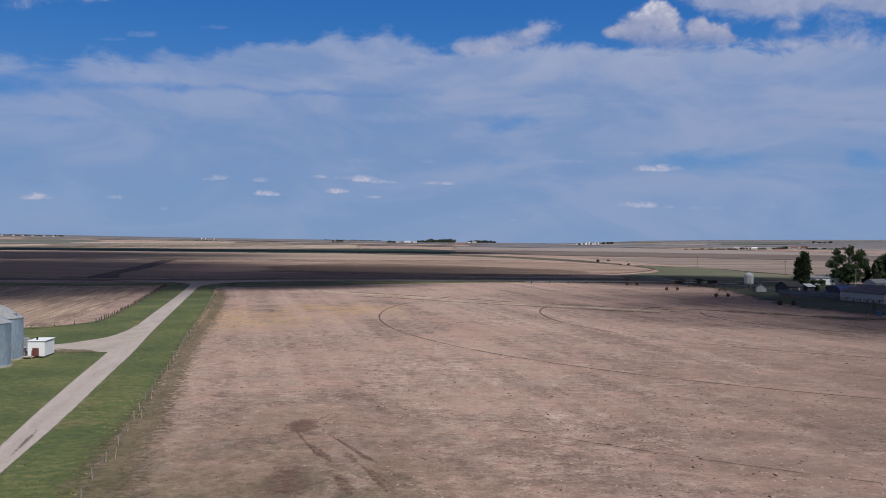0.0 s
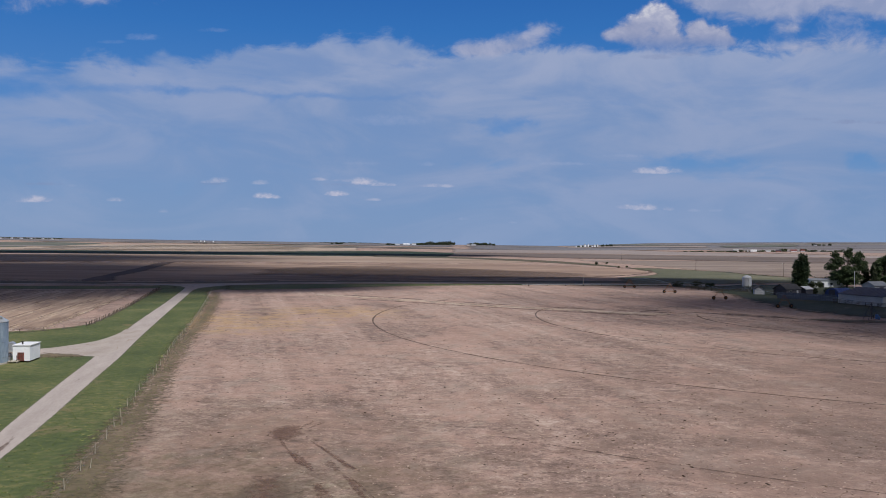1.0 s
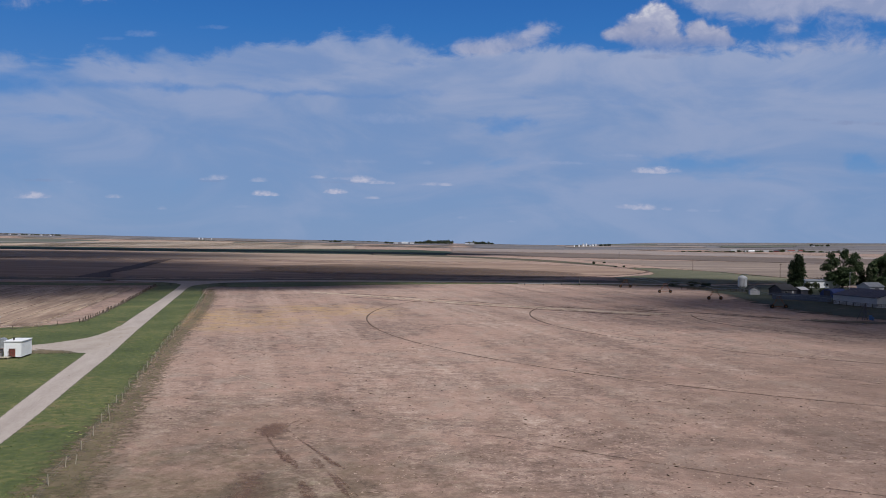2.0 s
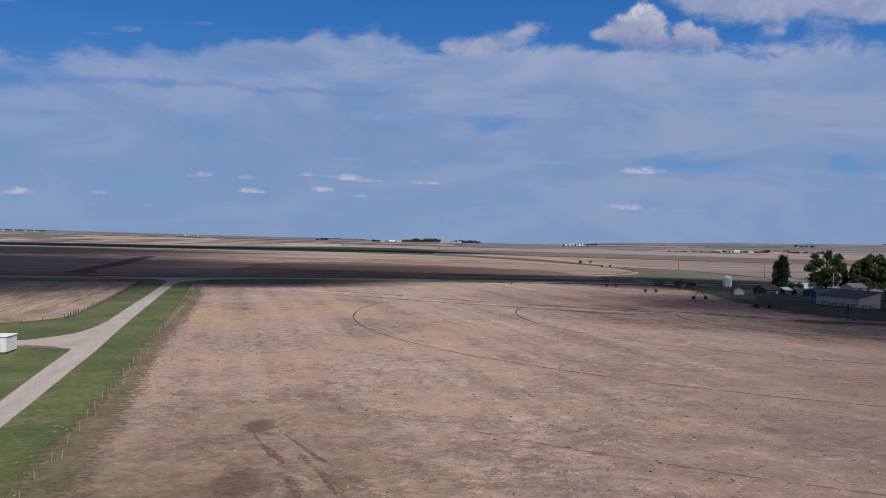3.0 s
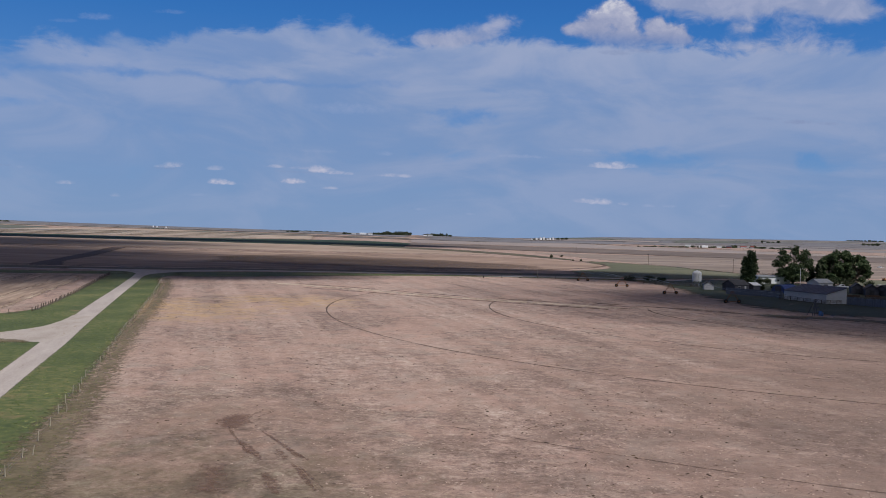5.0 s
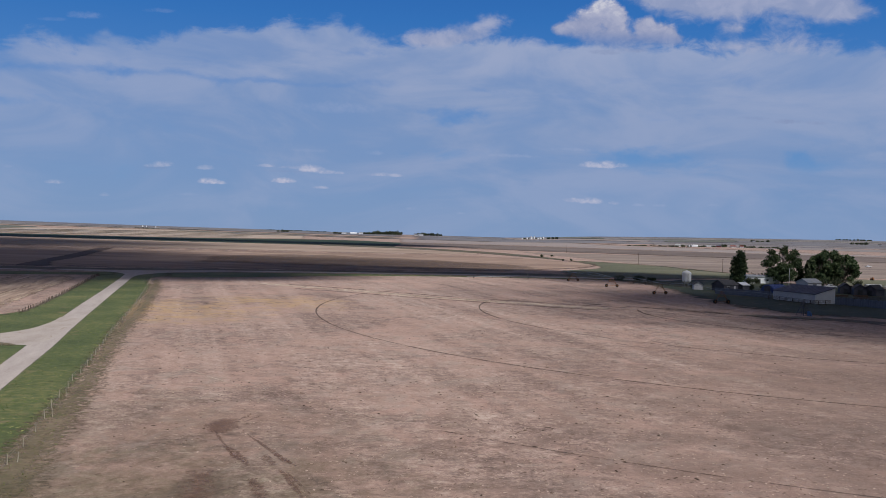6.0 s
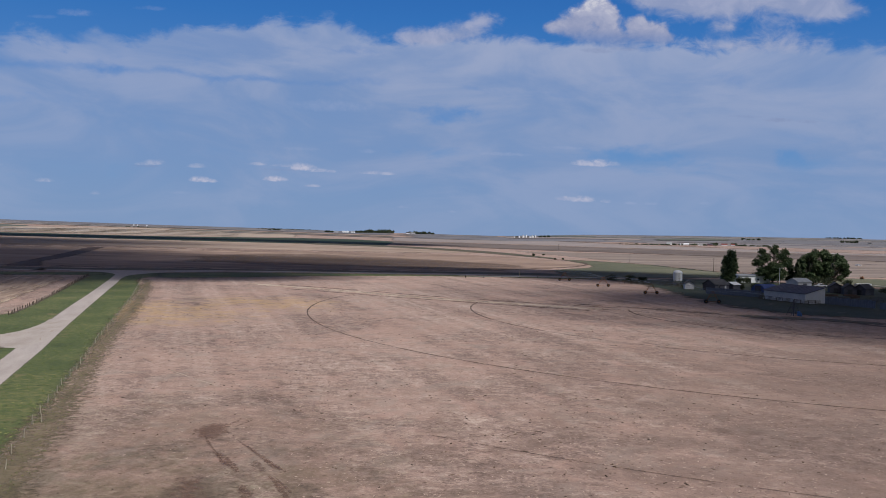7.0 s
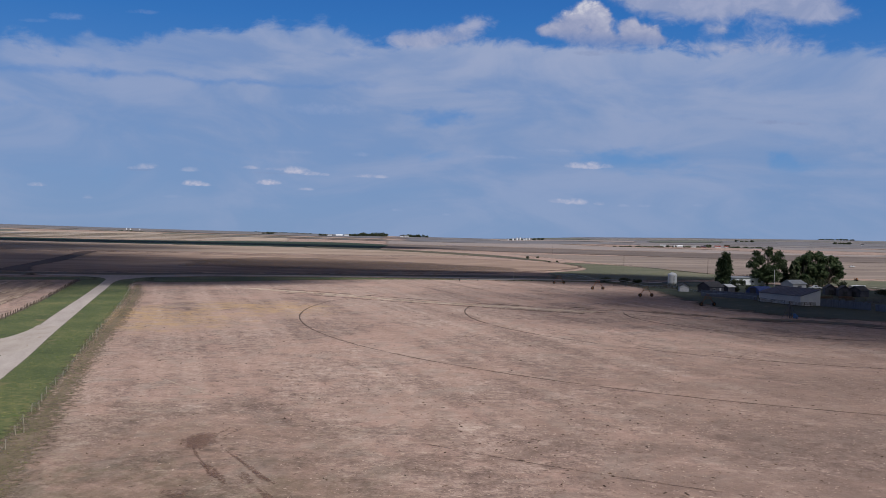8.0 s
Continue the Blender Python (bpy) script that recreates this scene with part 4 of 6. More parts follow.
sheet("bare_patch", [(92, 219), (103, 213), (114, 208.5), (126, 199)], [(98, 224.5), (107, 222), (118, 219), (131, 208)], 0.058, WEEDS, "damp dark weedy soil around the pivot", "soil", n=30, across=12, soft=5.0)
rut("track", [(66, 338), (72, 332), (78, 330)], 0.8, 0.022, RUT_SOIL, "short dark scuff in the stubble", 0.3)
for k, (pts, wide) in enumerate((
        ([(-14.5, 84.6), (-13.2, 80.8), (-11.8, 77.6)], 0.22), ([(-12.6, 79.2), (-11.4, 76.8), (-10.3, 74.4), (-9.1, 72.0)], 0.75), ([(-12.2, 78.0), (-11.0, 75.2), (-9.6, 73.0)], 0.3),
        ([(-11.2, 83.2), (-9.9, 80.6), (-8.2, 77.4)], 0.24), ([(-10.0, 81.0), (-8.4, 77.8), (-6.8, 74.8), (-5.2, 72.0)], 0.42), ([(-7.6, 76.4), (-6.6, 74.0), (-5.6, 72.4)], 0.5),
        ([(-8.5, 76.0), (-7.9, 74.0), (-7.2, 72.0)], 0.7), ([(-6.7, 71.4), (-5.4, 68.0), (-4.0, 63.6)], 0.45), ([(-6.2, 71.0), (-4.8, 67.8), (-3.4, 64.4)], 0.2), ([(-8.6, 68.8), (-7.6, 66.0), (-6.6, 62.6)], 0.8))):
    rut("track", pts, wide, 0.030 + 0.002 * k, SCUFF, "faint scraped wheel mark in the stubble", 0.0, 0.25, True)
sheet("bare_patch", [(-15.3, 83.2), (-16.6, 87.0), (-15.0, 90.6)], [(-12.9, 82.4), (-12.0, 85.6), (-12.4, 89.8)], 0.076, SCUFF, "bare patch of scraped brown soil", "soil", n=20, across=14, soft=1.7)
sheet("bare_patch", [(-13.6, 62.0), (-14.2, 66.0), (-14.8, 71.4)], [(-9.2, 62.0), (-10.0, 66.0), (-10.9, 71.4)], 0.077, SCUFF, "bare patch of scraped brown soil", "soil", n=24, across=16, soft=3.0)
rut("track", [(-13.2, 88.6), (-12.6, 90.4), (-11.8, 92.6)], 0.3, 0.06, SCUFF, "faint scraped mark in the stubble", 0.2, 0.3, True)
rut("track", [(-12.4, 88.0), (-11.6, 90.0), (-10.8, 92.0)], 0.24, 0.062, SCUFF, "faint scraped mark in the stubble", 0.2, 0.3, True)
# Swath lines of the fenced stubble, along its fence.
for k in range(1, 44):
    off = 3.3 * k + 1.1 * noise.noise((k * 1.7, 0.3, 0.9))
    line = [(x - off, y) for x, y in ((-79.5, 184), (-86.5, 218), (-96, 262), (-104, 298), (-109, 322))]
    if k % 2 == 0:
        rut("track", line, 0.42 + 0.35 * noise.noise((k * 2.3, 4.1, 0.2)), 0.07, SCUFF, "dark line between swaths of straw", 0.55, 2.0)
    if k % 2:
        rut("track", [(x - 1.6, y) for x, y in line], 0.85 + 0.3 * noise.noise((k * 1.3, 7.7, 0.4)), 0.072, SWATH_STRAW, "pale line of cut straw", 0.5, 2.0)
rut("field_margin", [(-77.4, 190), (-80.5, 207), (-86, 233), (-95, 272), (-106, 318), (-111, 340)], 0.8, 0.08, WEEDS, "dark weeds along the foot of the fence", 0.1, 1.0)
rut("field_margin", [(-96, 171), (-88, 174), (-81, 182), (-77.6, 190)], 0.7, 0.08, WEEDS, "dark weeds along the foot of the fence", 0.2, 1.0)
# Worn strips down the middle of the lane.
rut("track", [(-36.9, 72), (-39.4, 82), (-41.6, 90), (-43.0, 96)], 0.34, 0.062, SCUFF, "dark line of grass and soil along the lane", 0.75, 0.4)
rut("track", [(-46, 108), (-48.5, 119)], 0.26, 0.062, SCUFF, "dark line of grass and soil along the lane", 0.8, 0.4)
rut("field_margin", [(-900, 747), (-244, 765), (-94, 773), (63, 822)], 4.5, 0.16, DARK_SOIL, "thin dark weedy field margin", 0.3, 6.0)
rut("field_margin", [(124, 863), (149, 709), (191, 640), (209, 512), (240, 470), (420, 450)], 3.0, 0.17, GREEN_CROP, "dark weedy canal bank", 0.5, 5.0)
rut("field_margin", [(94, 1216), (162, 1136), (227, 1084), (291, 1056), (345, 1010), (395, 970), (478, 932), (600, 884)], 15.0, 0.24, DARK_SOIL, "thin dark strip of bare fallow", 0.0, 12.0)
rut("field_margin", [(487, 2321), (553, 2104), (661, 1930), (730, 1784), (763, 1674), (813, 1579), (1000, 1450)], 22.0, 0.6, HAZED_DARK, "dark weedy bank along the far road", 0.05, 15.0)
rut("field_margin", [(-1243, 2953), (-1021, 3176), (-808, 3167), (-566, 3003), (-281, 2943)], 38.0, 1.4, HAZED_DARK, "thin dark belt of bushes on the far rise", 0.1, 20.0)
rut("field_margin", [(-391, 752), (-310, 737), (-231, 720), (-136, 723), (-39, 707), (30, 712)], 3.6, 0.15, DARK_SOIL, "thin dark weedy field margin", 0.0, 5.0)
rut("field_margin", [(300, 800), (420, 770), (560, 740)], 6.0, 0.16, BROWN_FIELD, "brown line between stubble strips", 0.3, 8.0)
rut("field_margin", [(215, 700), (330, 650), (480, 610)], 4.0, 0.16, BROWN_FIELD, "brown line between stubble strips", 0.4, 8.0)
# Contour strips of the far pale stubble: straw and fallow by turns.
for k in range(4):
    f = k / 3
    line = [(-860 - 60 * f, 1640 + 420 * f), (-642 - 160 * f, 1760 + 520 * f), (-495 - 135 * f, 1850 + 640 * f), (-287 - 90 * f, 1920 + 600 * f)]
    rut("field_margin", line, 34.0 + 12 * f, 0.5, WEEDS, "thin brown fallow strip between far pale strips", 0.0, 20.0)
    rut("field_margin", [(x, y + 85 + 30 * f) for x, y in line], 46.0 + 16 * f, 0.52, FAR_STRAW, "thin bright strip of far pale straw", 0.0, 20.0)
rut("track", [(650, 1390), (771, 1404), (926, 1480), (1100, 1560)], 26.0, 0.4, GRAVEL, "pale gravel road far across the plain", 0.0, 20.0)
rut("pivot_rim", [(40, 460), (90, 497), (128, 545), (148, 600), (152, 650), (143, 705)], 3.0, 0.15, RUT_SOIL, "brown rim of the round field", 0.3, 5.0)
rut("drive_loop", [(212, 362), (220, 358), (230, 364), (236, 378), (235, 390), (226, 394)], 1.7, 0.10, GRAVEL, "pale gravel turning loop", 0.0, 1.0)


# ================= fences =================
def line_posts(pts, gap):
    line = smooth_line(pts, 0.5)
    out, want, run = [], 0.0, 0.0
    for a, b in zip(line, line[1:]):
        run += (b - a).length
        if run >= want:
            out.append(b)
            want += gap
    return out


def wire_fence(pts, gap, height, radius, mat, label, strands, seed, double=0.0):
    rng = random.Random(seed)
    posts = line_posts(pts, gap)
    fence = thing("wire_fence", (posts[0].x, posts[0].y, 0), label, "fence")
    base = posts[0]
    tops = []
    bm = bmesh.new()
    rod(bm, (0, 0, -0.15), (0, 0, height), radius, radius * 0.85, 7)
    first = part("post", bm, mat, fence)
    for k, p in enumerate(posts):
        p = p + Vector((rng.uniform(-0.1, 0.1), rng.uniform(-0.15, 0.15), 0))
        post = first if k == 0 else new("post", first.data)
        post.parent = fence
        grow = rng.uniform(0.88, 1.12)
        post.matrix_basis = pose(p.x - base.x, p.y - base.y, 0, rng.uniform(-4, 4), rng.uniform(-4, 4), rng.uniform(0, 360)) @ Matrix.Diagonal((1, 1, grow, 1))
        tops.append(p - base)
        if rng.random() < double:
            twin = new("post", first.data)
            twin.parent = fence
            twin.matrix_basis = pose(p.x - base.x + 0.45, p.y - base.y + 0.9, 0, rng.uniform(-8, 8), rng.uniform(-6, 6), 0) @ Matrix.Diagonal((0.9, 0.9, grow * 0.95, 1))
    for s in range(strands):
        z = height * (0.92 - 0.3 * s)
        bm = bmesh.new()
        for a, b in zip(tops, tops[1:]):
            rod(bm, (a.x, a.y, z), (b.x, b.y, z), 0.005, seg=3)
        part("wire", bm, STEEL, fence)
    return fence


wire_fence([(-23.0, 50), (-27.3, 66.5), (-29.5, 77.5), (-32.3, 89.7), (-36.3, 106.6), (-40.2, 125.4), (-48.5, 161.0), (-57.1, 200.9), (-72.4, 266.8), (-88, 332)], 5.6, 0.9, 0.05, WOOD_PALE, "pale weathered wooden post and wire fence along the field edge", 3, 3, 0.3)
wire_fence([(-77.4, 190), (-80.5, 207), (-86, 233), (-95, 272), (-106, 318), (-111, 340)], 2.6, 0.95, 0.11, WOOD_DARK, "dark weathered post fence around the pale stubble", 3, 4)
wire_fence([(-95, 172), (-86, 176), (-77.4, 190)], 5.2, 0.8, 0.07, WOOD_DARK, "short dark post fence at the corner of the stubble", 2, 5)


# ================= bins and pump shed by the lane =================
def grain_bin(at, radius, wall, roof, turn, label):
    """Ringed steel bin with a ladder, roof ribs, lid and roof vent."""
    ob = thing("grain_bin", at, label, "grain bin", "grain bins", turn)
    rings = 8
    for k in range(rings):
        z0, z1 = 0.25 + wall * k / rings, 0.25 + wall * (k + 1) / rings - 0.012
        prof, waves = [], 8
        for j in range(waves * 2 + 1):
            prof.append((radius + (0.022 if j % 2 else 0.0), z0 + (z1 - z0) * j / (waves * 2)))
        part("wall_ring", lathe(bmesh.new(), prof, 56), GALV, ob)
    bm = bmesh.new()
    lathe(bm, [(radius + 0.18, 0.0), (radius + 0.18, 0.22), (radius + 0.02, 0.25)], 40)
    part("concrete_base", bm, CONCRETE, ob)
    top = 0.25 + wall
    bm = bmesh.new()
    lathe(bm, [(radius + 0.10, top - 0.02), (radius + 0.10, top + 0.04), (0.45, top + roof), (0.45, top + roof + 0.16), (0.05, top + roof + 0.26)], 40)
    roof_ob = part("roof", bm, GALV_ROOF, ob)
    for k in range(20):
        a = 2 * math.pi * k / 20
        bm = rod(bmesh.new(), ((radius + 0.08) * math.cos(a), (radius + 0.08) * math.sin(a), top + 0.05), (0.47 * math.cos(a), 0.47 * math.sin(a), top + roof + 0.02), 0.025, seg=4)
        part("roof_rib", bm, GALV, roof_ob)
    for a in (-0.5, 1.9):
        bm = bmesh.new()
        m = Vector((math.cos(a), math.sin(a), 0)) * radius * 0.78
        box(bm, (m.x, m.y, top + roof * 0.28 + 0.12), (0.55, 0.45, 0.32), math.degrees(a), 0.05)
        part("roof_vent", bm, STEEL, roof_ob, "dark roof vent hood")
    bm = bmesh.new()
    for s in (-0.2, 0.2):
        rod(bm, (s, -radius - 0.14, 0.4), (s, -radius - 0.14, top), 0.025, seg=5)
    for k in range(int(wall / 0.32)):
        rod(bm, (-0.2, -radius - 0.14, 0.5 + 0.32 * k), (0.2, -radius - 0.14, 0.5 + 0.32 * k), 0.016, seg=4)
    part("ladder", bm, STEEL, ob, "thin steel ladder")
    bm = bmesh.new()
    box(bm, (radius * math.cos(0.2) + 0.02, radius * math.sin(0.2) + 0.02, 2.9), (0.14, 0.55, 0.8), 11, 0.03)
    part("hatch", bm, STEEL, ob, "small dark side hatch")
    return ob


grain_bin((-66.6, 124.4, 0), 3.15, 6.2, 1.75, 0, "tall ringed galvanised steel grain bin with conical roof")
grain_bin((-68.75, 132.4, 0), 3.15, 6.2, 1.75, 20, "tall ringed galvanised steel grain bin beside the white shed")


def pump_shed():
    ob = thing("pump_shed", (-64.17, 136.06, 0.0), "small white painted pump shed on skids with a red door", "shed", turn=6)
    w, d, h = 2.5, 4.4, 2.35
    for x in (-0.95, 0.95):
        bm = box(bmesh.new(), (x, 0, 0.14), (0.2, d + 0.5, 0.2), 0, 0.03)
        part("skid", bm, WOOD_DARK, ob)
    b = 0.26
    bm = bmesh.new()
    solid(bm, [(-w / 2, -d / 2, b), (w / 2, -d / 2, b), (w / 2, -d / 2, b + h), (-w / 2, -d / 2, b + h)], (0, 0.09, 0))
    part("front_wall", bm, WHITE_PAINT, ob)
    part("back_wall", box(bmesh.new(), (0, d / 2 - 0.045, b + h / 2), (w, 0.09, h)), WHITE_PAINT, ob)
    for x in (-1, 1):
        part("side_wall", box(bmesh.new(), (x * (w / 2 - 0.045), 0, b + h / 2), (0.085, d - 0.19, h)), WHITE_PAINT, ob)
    bm = box(bmesh.new(), (0, 0, b + h + 0.07), (w + 0.24, d + 0.24, 0.12), 0, 0.03)
    roof = part("roof", bm, WHITE_PAINT, ob, "flat white metal roof")
    bm = rod(bmesh.new(), (-0.2, -1.2, b + h + 0.1), (-0.2, -1.2, b + h + 0.5), 0.13)
    rod(bm, (-0.2, -1.2, b + h + 0.5), (-0.2, -1.2, b + h + 0.56), 0.2)
    part("vent_pipe", bm, RUBBER, roof, "dark stub vent pipe")
    bm = box(bmesh.new(), (-0.1, -d / 2 - 0.03, b + 0.66), (0.98, 0.06, 1.3), 0, 0.01)
    door = part("door", bm, RED_PAINT, ob, "weathered red door")
    bm = bmesh.new()
    for x in (-0.34, -0.02, 0.3):
        box(bm, (-0.1 + x, -d / 2 - 0.075, b + 0.66), (0.05, 0.03, 1.25))
    for z in (0.2, 0.75, 1.2):
        box(bm, (-0.1, -d / 2 - 0.075, b + z), (0.9, 0.03, 0.05))
    part("door_batten", bm, WOOD_DARK, door)
    for x in (-1, 1):
        bm = box(bmesh.new(), (x * (w / 2 - 0.01), -d / 2 - 0.012, b + h / 2), (0.1, 0.03, h))
        part("corner_trim", bm, WHITE_PAINT, ob)
    bm = box(bmesh.new(), (-0.9, -d / 2 - 0.7, 0.3), (1.5, 1.1, 0.12), 4, 0.02)
    for x in (-1.5, -0.3):
        for y in (-1.1, -0.3):
            box(bm, (x, -d / 2 + y, 0.12), (0.12, 0.12, 0.26))
    part("loading_step", bm, WOOD_PALE, ob, "low grey plank step")
    bm = rod(bmesh.new(), (-0.35, -d / 2 - 0.9, 0), (-0.35, -d / 2 - 0.9, 1.25), 0.06, 0.05)
    part("post", bm, WOOD_DARK, ob)
    return ob


pump_shed()


def fuel_tank():
    ob = thing("fuel_tank", (-68.4, 139.6, 0), "pale grey horizontal fuel tank on a steel stand", "tank", turn=24)
    bm = rod(bmesh.new(), (0, -1.3, 1.75), (0, 1.3, 1.75), 0.72, seg=20)
    part("tank", bm, GALV_ROOF, ob, smooth=False)
    for y in (-1.0, 1.0):
        bm = bmesh.new()
        for x in (-0.55, 0.55):
            rod(bm, (x * 1.25, y, 0), (x * 0.6, y, 1.25), 0.05, seg=6)
        box(bm, (0, y, 0.6), (1.2, 0.06, 0.06))
        part("stand", bm, STEEL, ob)
    part("filler_cap", rod(bmesh.new(), (0, 0, 2.4), (0, 0, 2.6), 0.12), STEEL, ob)
    return ob


fuel_tank()


def junk_box(at, size, turn, mat, label):
    ob = thing("crate", at, label, "crate", turn=turn)
    part("body", box(bmesh.new(), (0, 0, size[2] / 2), size, 0, 0.03), mat, ob)
    part("lid", box(bmesh.new(), (0, 0, size[2] + 0.04), (size[0] + 0.08, size[1] + 0.08, 0.07), 0, 0.01), WOOD_DARK, ob)
    return ob


junk_box((-66.3, 134.2, 0), (0.9, 0.7, 0.9), 15, STEEL, "grey metal box standing between bin and shed")
junk_box((-67.3, 136.5, 0), (0.7, 0.7, 1.1), 5, WOOD_GREY, "grey wooden box standing behind the shed step")


# ================= farmyard =================
def farm_shed(name, at, turn, w, d, eave, rise, wall, roof, label, category="shed", door=None, windows=(), mono=False, over=0.35, gable=None, seams=0):
    """Building with its ridge along y: four walls, roof slopes, doors and windows as parts. mono: one slope, high at +x."""
    ob = thing(name, at, label, category, turn=turn)
    th = 0.16
    left, right = eave, eave + rise if mono else eave
    for y, s in ((-d / 2, 1), (d / 2, -1)):
        out = [(-w / 2, y, 0), (w / 2, y, 0), (w / 2, y, right)]
        if not mono:
            out.append((0, y, eave + rise))
        out.append((-w / 2, y, left))
        part("gable_wall", solid(bmesh.new(), out, (0, s * th, 0)), gable or wall, ob)
    for x, h in ((-w / 2 + th / 2, left), (w / 2 - th / 2, right)):
        part("side_wall", box(bmesh.new(), (x, 0, h / 2 - 0.02), (th - 0.006, d - 2 * th - 0.006, h - 0.04)), wall, ob)
    runs = [((-w / 2, left), (w / 2, right))] if mono else [((-w / 2, left), (0, eave + rise)), ((w / 2, right), (0, eave + rise))]
    for (x0, z0), (x1, z1) in runs:
        run = Vector((x1 - x0, 0, z1 - z0)).normalized() * over
        a = Vector((x0, 0, z0)) - run
        b = Vector((x1, 0, z1)) + (run if mono else Vector((0, 0, 0)))
        up = Vector((0, 0, 0.05))
        bm = solid(bmesh.new(), [(a + up) + Vector((0, -d / 2 - over, 0)), (b + up) + Vector((0, -d / 2 - over, 0)), (b + up * 3.6) + Vector((0, -d / 2 - over, 0)), (a + up * 3.6) + Vector((0, -d / 2 - over, 0))], (0, d + 2 * over, 0))
        slope = part("roof", bm, roof, ob)
        for k in range(seams):
            y = -d / 2 - over + 0.05 + (d + 2 * over - 0.1) * k / (seams - 1)
            part("roof_seam", rod(bmesh.new(), a + up * 3.8 + Vector((0, y, 0)), b + up * 3.8 + Vector((0, y, 0)), 0.04, seg=4), roof, slope)
    if door:
        side, at_y, dw, dh, mat = door
        if side == "front":
            bm = box(bmesh.new(), (at_y, -d / 2 - 0.03, dh / 2 + 0.02), (dw, 0.06, dh), 0, 0.01)
        else:
            bm = box(bmesh.new(), (-w / 2 - 0.03, at_y, dh / 2 + 0.02), (0.06, dw, dh), 0, 0.01)
        part("door", bm, mat, ob)
    for side, at_y, z, ww, wh in windows:
        c = (-w / 2 - 0.02, at_y, z) if side == "side" else (at_y, -d / 2 - 0.02, z)
        s = (0.06, ww, wh) if side == "side" else (ww, 0.06, wh)
        win = part("window", box(bmesh.new(), c, s), WHITE_PAINT, ob)
        c2 = (c[0] - 0.02, c[1], c[2]) if side == "side" else (c[0], c[1] - 0.02, c[2])
        part("pane", box(bmesh.new(), c2, tuple(max(v - 0.14, 0.05) for v in s)), DARK_GLASS, win)
    return ob


# Gable ends painted whiter than the side walls, carrying the sun they catch.
farm_shed("cattle_barn", (139.9, 277.2, 0), 17, 8.3, 18.8, 3.1, 2.0, WALL_GREY, ROOF_VIOLET, "long pale grey cattle barn with a single-slope violet-grey roof", "barn", ("side", -6, 2.6, 2.6, WALL_GREY), mono=True, gable=CLEAN_WHITE, seams=13)
farm_shed("garden_shed", (124.7, 333.5, 0), -12, 3.6, 4.2, 2.1, 1.15, WALL_GREY, ROOF_DARK, "small pale grey gabled shed beside the hopper bin", "shed", ("front", 0.1, 1.0, 1.9, WALL_GREY))
farm_shed("farm_cottage", (133.8, 328.5, 0), 118, 6.0, 8.2, 2.4, 1.8, WALL_DARK, ROOF_DARK, "low dark boarded house with a hipped dark roof", "house", ("side", -2, 1.0, 2.0, WALL_GREY), (("side", 1.6, 1.4, 1.5, 1.0),))
farm_shed("lean_to", (141.5, 331, 0), -62, 4.4, 4.0, 2.3, 0.9, WALL_DARK, WHITE_PAINT, "dark outbuilding with a white sheet roof", "shed")
farm_shed("mobile_home", (177.5, 394, 0), 96, 4.6, 16.5, 3.2, 0.7, CLEAN_WHITE, GALV_ROOF, "long white mobile home under the trees", "house", ("side", 2, 1.0, 2.0, WALL_DARK), (("side", -5.5, 1.6, 1.5, 1.0), ("side", -2, 1.6, 1.2, 1.0), ("side", 5.5, 1.6, 1.6, 1.0)))
farm_shed("tin_roof_shed", (179.5, 352, 0), 110, 6.5, 7.6, 2.9, 1.5, WALL_GREY, GALV_ROOF, "grey shed with a bright sheet-metal roof", "shed", ("side", 0, 2.2, 2.3, WALL_DARK))
for at, turn, w, d in (((181.9, 327.5, 0), -20, 4.4, 6.0), ((183.4, 320.0, 0), -20, 4.6, 6.0), ((188.0, 317.5, 0), -60, 4.8, 6.0)):
    farm_shed("calf_shed", at, turn, w, d, 2.5, 1.6, WALL_DARK, ROOF_DARK, "dark boarded gabled calf shed in the yard", "shed", ("front", 0, 1.6, 2.0, ROOF_DARK))
farm_shed("stock_trailer", (219.5, 372, 0), -80, 2.4, 7.5, 1.4, 0.15, WHITE_PAINT, WHITE_PAINT, "low white flat-topped stock trailer parked in the yard", "trailer", over=0.05)


def hopper_bin():
    ob = thing("hopper_bin", (128.9, 358.3, 0.0), "tall white hopper-bottom feed bin on steel legs", "grain bin")
    part("tank", lathe(bmesh.new(), [(0.25, 0.7), (1.86, 1.9), (1.9, 1.95), (1.9, 5.2), (1.86, 5.25)], 32), CLEAN_WHITE, ob)
    part("roof", lathe(bmesh.new(), [(1.97, 5.2), (1.95, 5.4), (1.8, 5.72), (1.45, 6.05), (0.95, 6.3), (0.45, 6.42), (0.42, 6.56), (0.05, 6.6)], 32), CLEAN_WHITE, ob)
    for k in range(8):
        a = 2 * math.pi * k / 8
        part("leg", rod(bmesh.new(), (1.95 * math.cos(a), 1.95 * math.sin(a), 0), (1.92 * math.cos(a), 1.92 * math.sin(a), 2.3), 0.08, seg=6), STEEL, ob)
    bm = bmesh.new()
    for s in (-0.2, 0.2):
        rod(bm, (s, -2.02, 0.4), (s, -2.02, 5.2), 0.03, seg=4)
    for k in range(14):
        rod(bm, (-0.2, -2.02, 0.6 + 0.33 * k), (0.2, -2.02, 0.6 + 0.33 * k), 0.02, seg=4)
    part("ladder", bm, STEEL, ob)


hopper_bin()


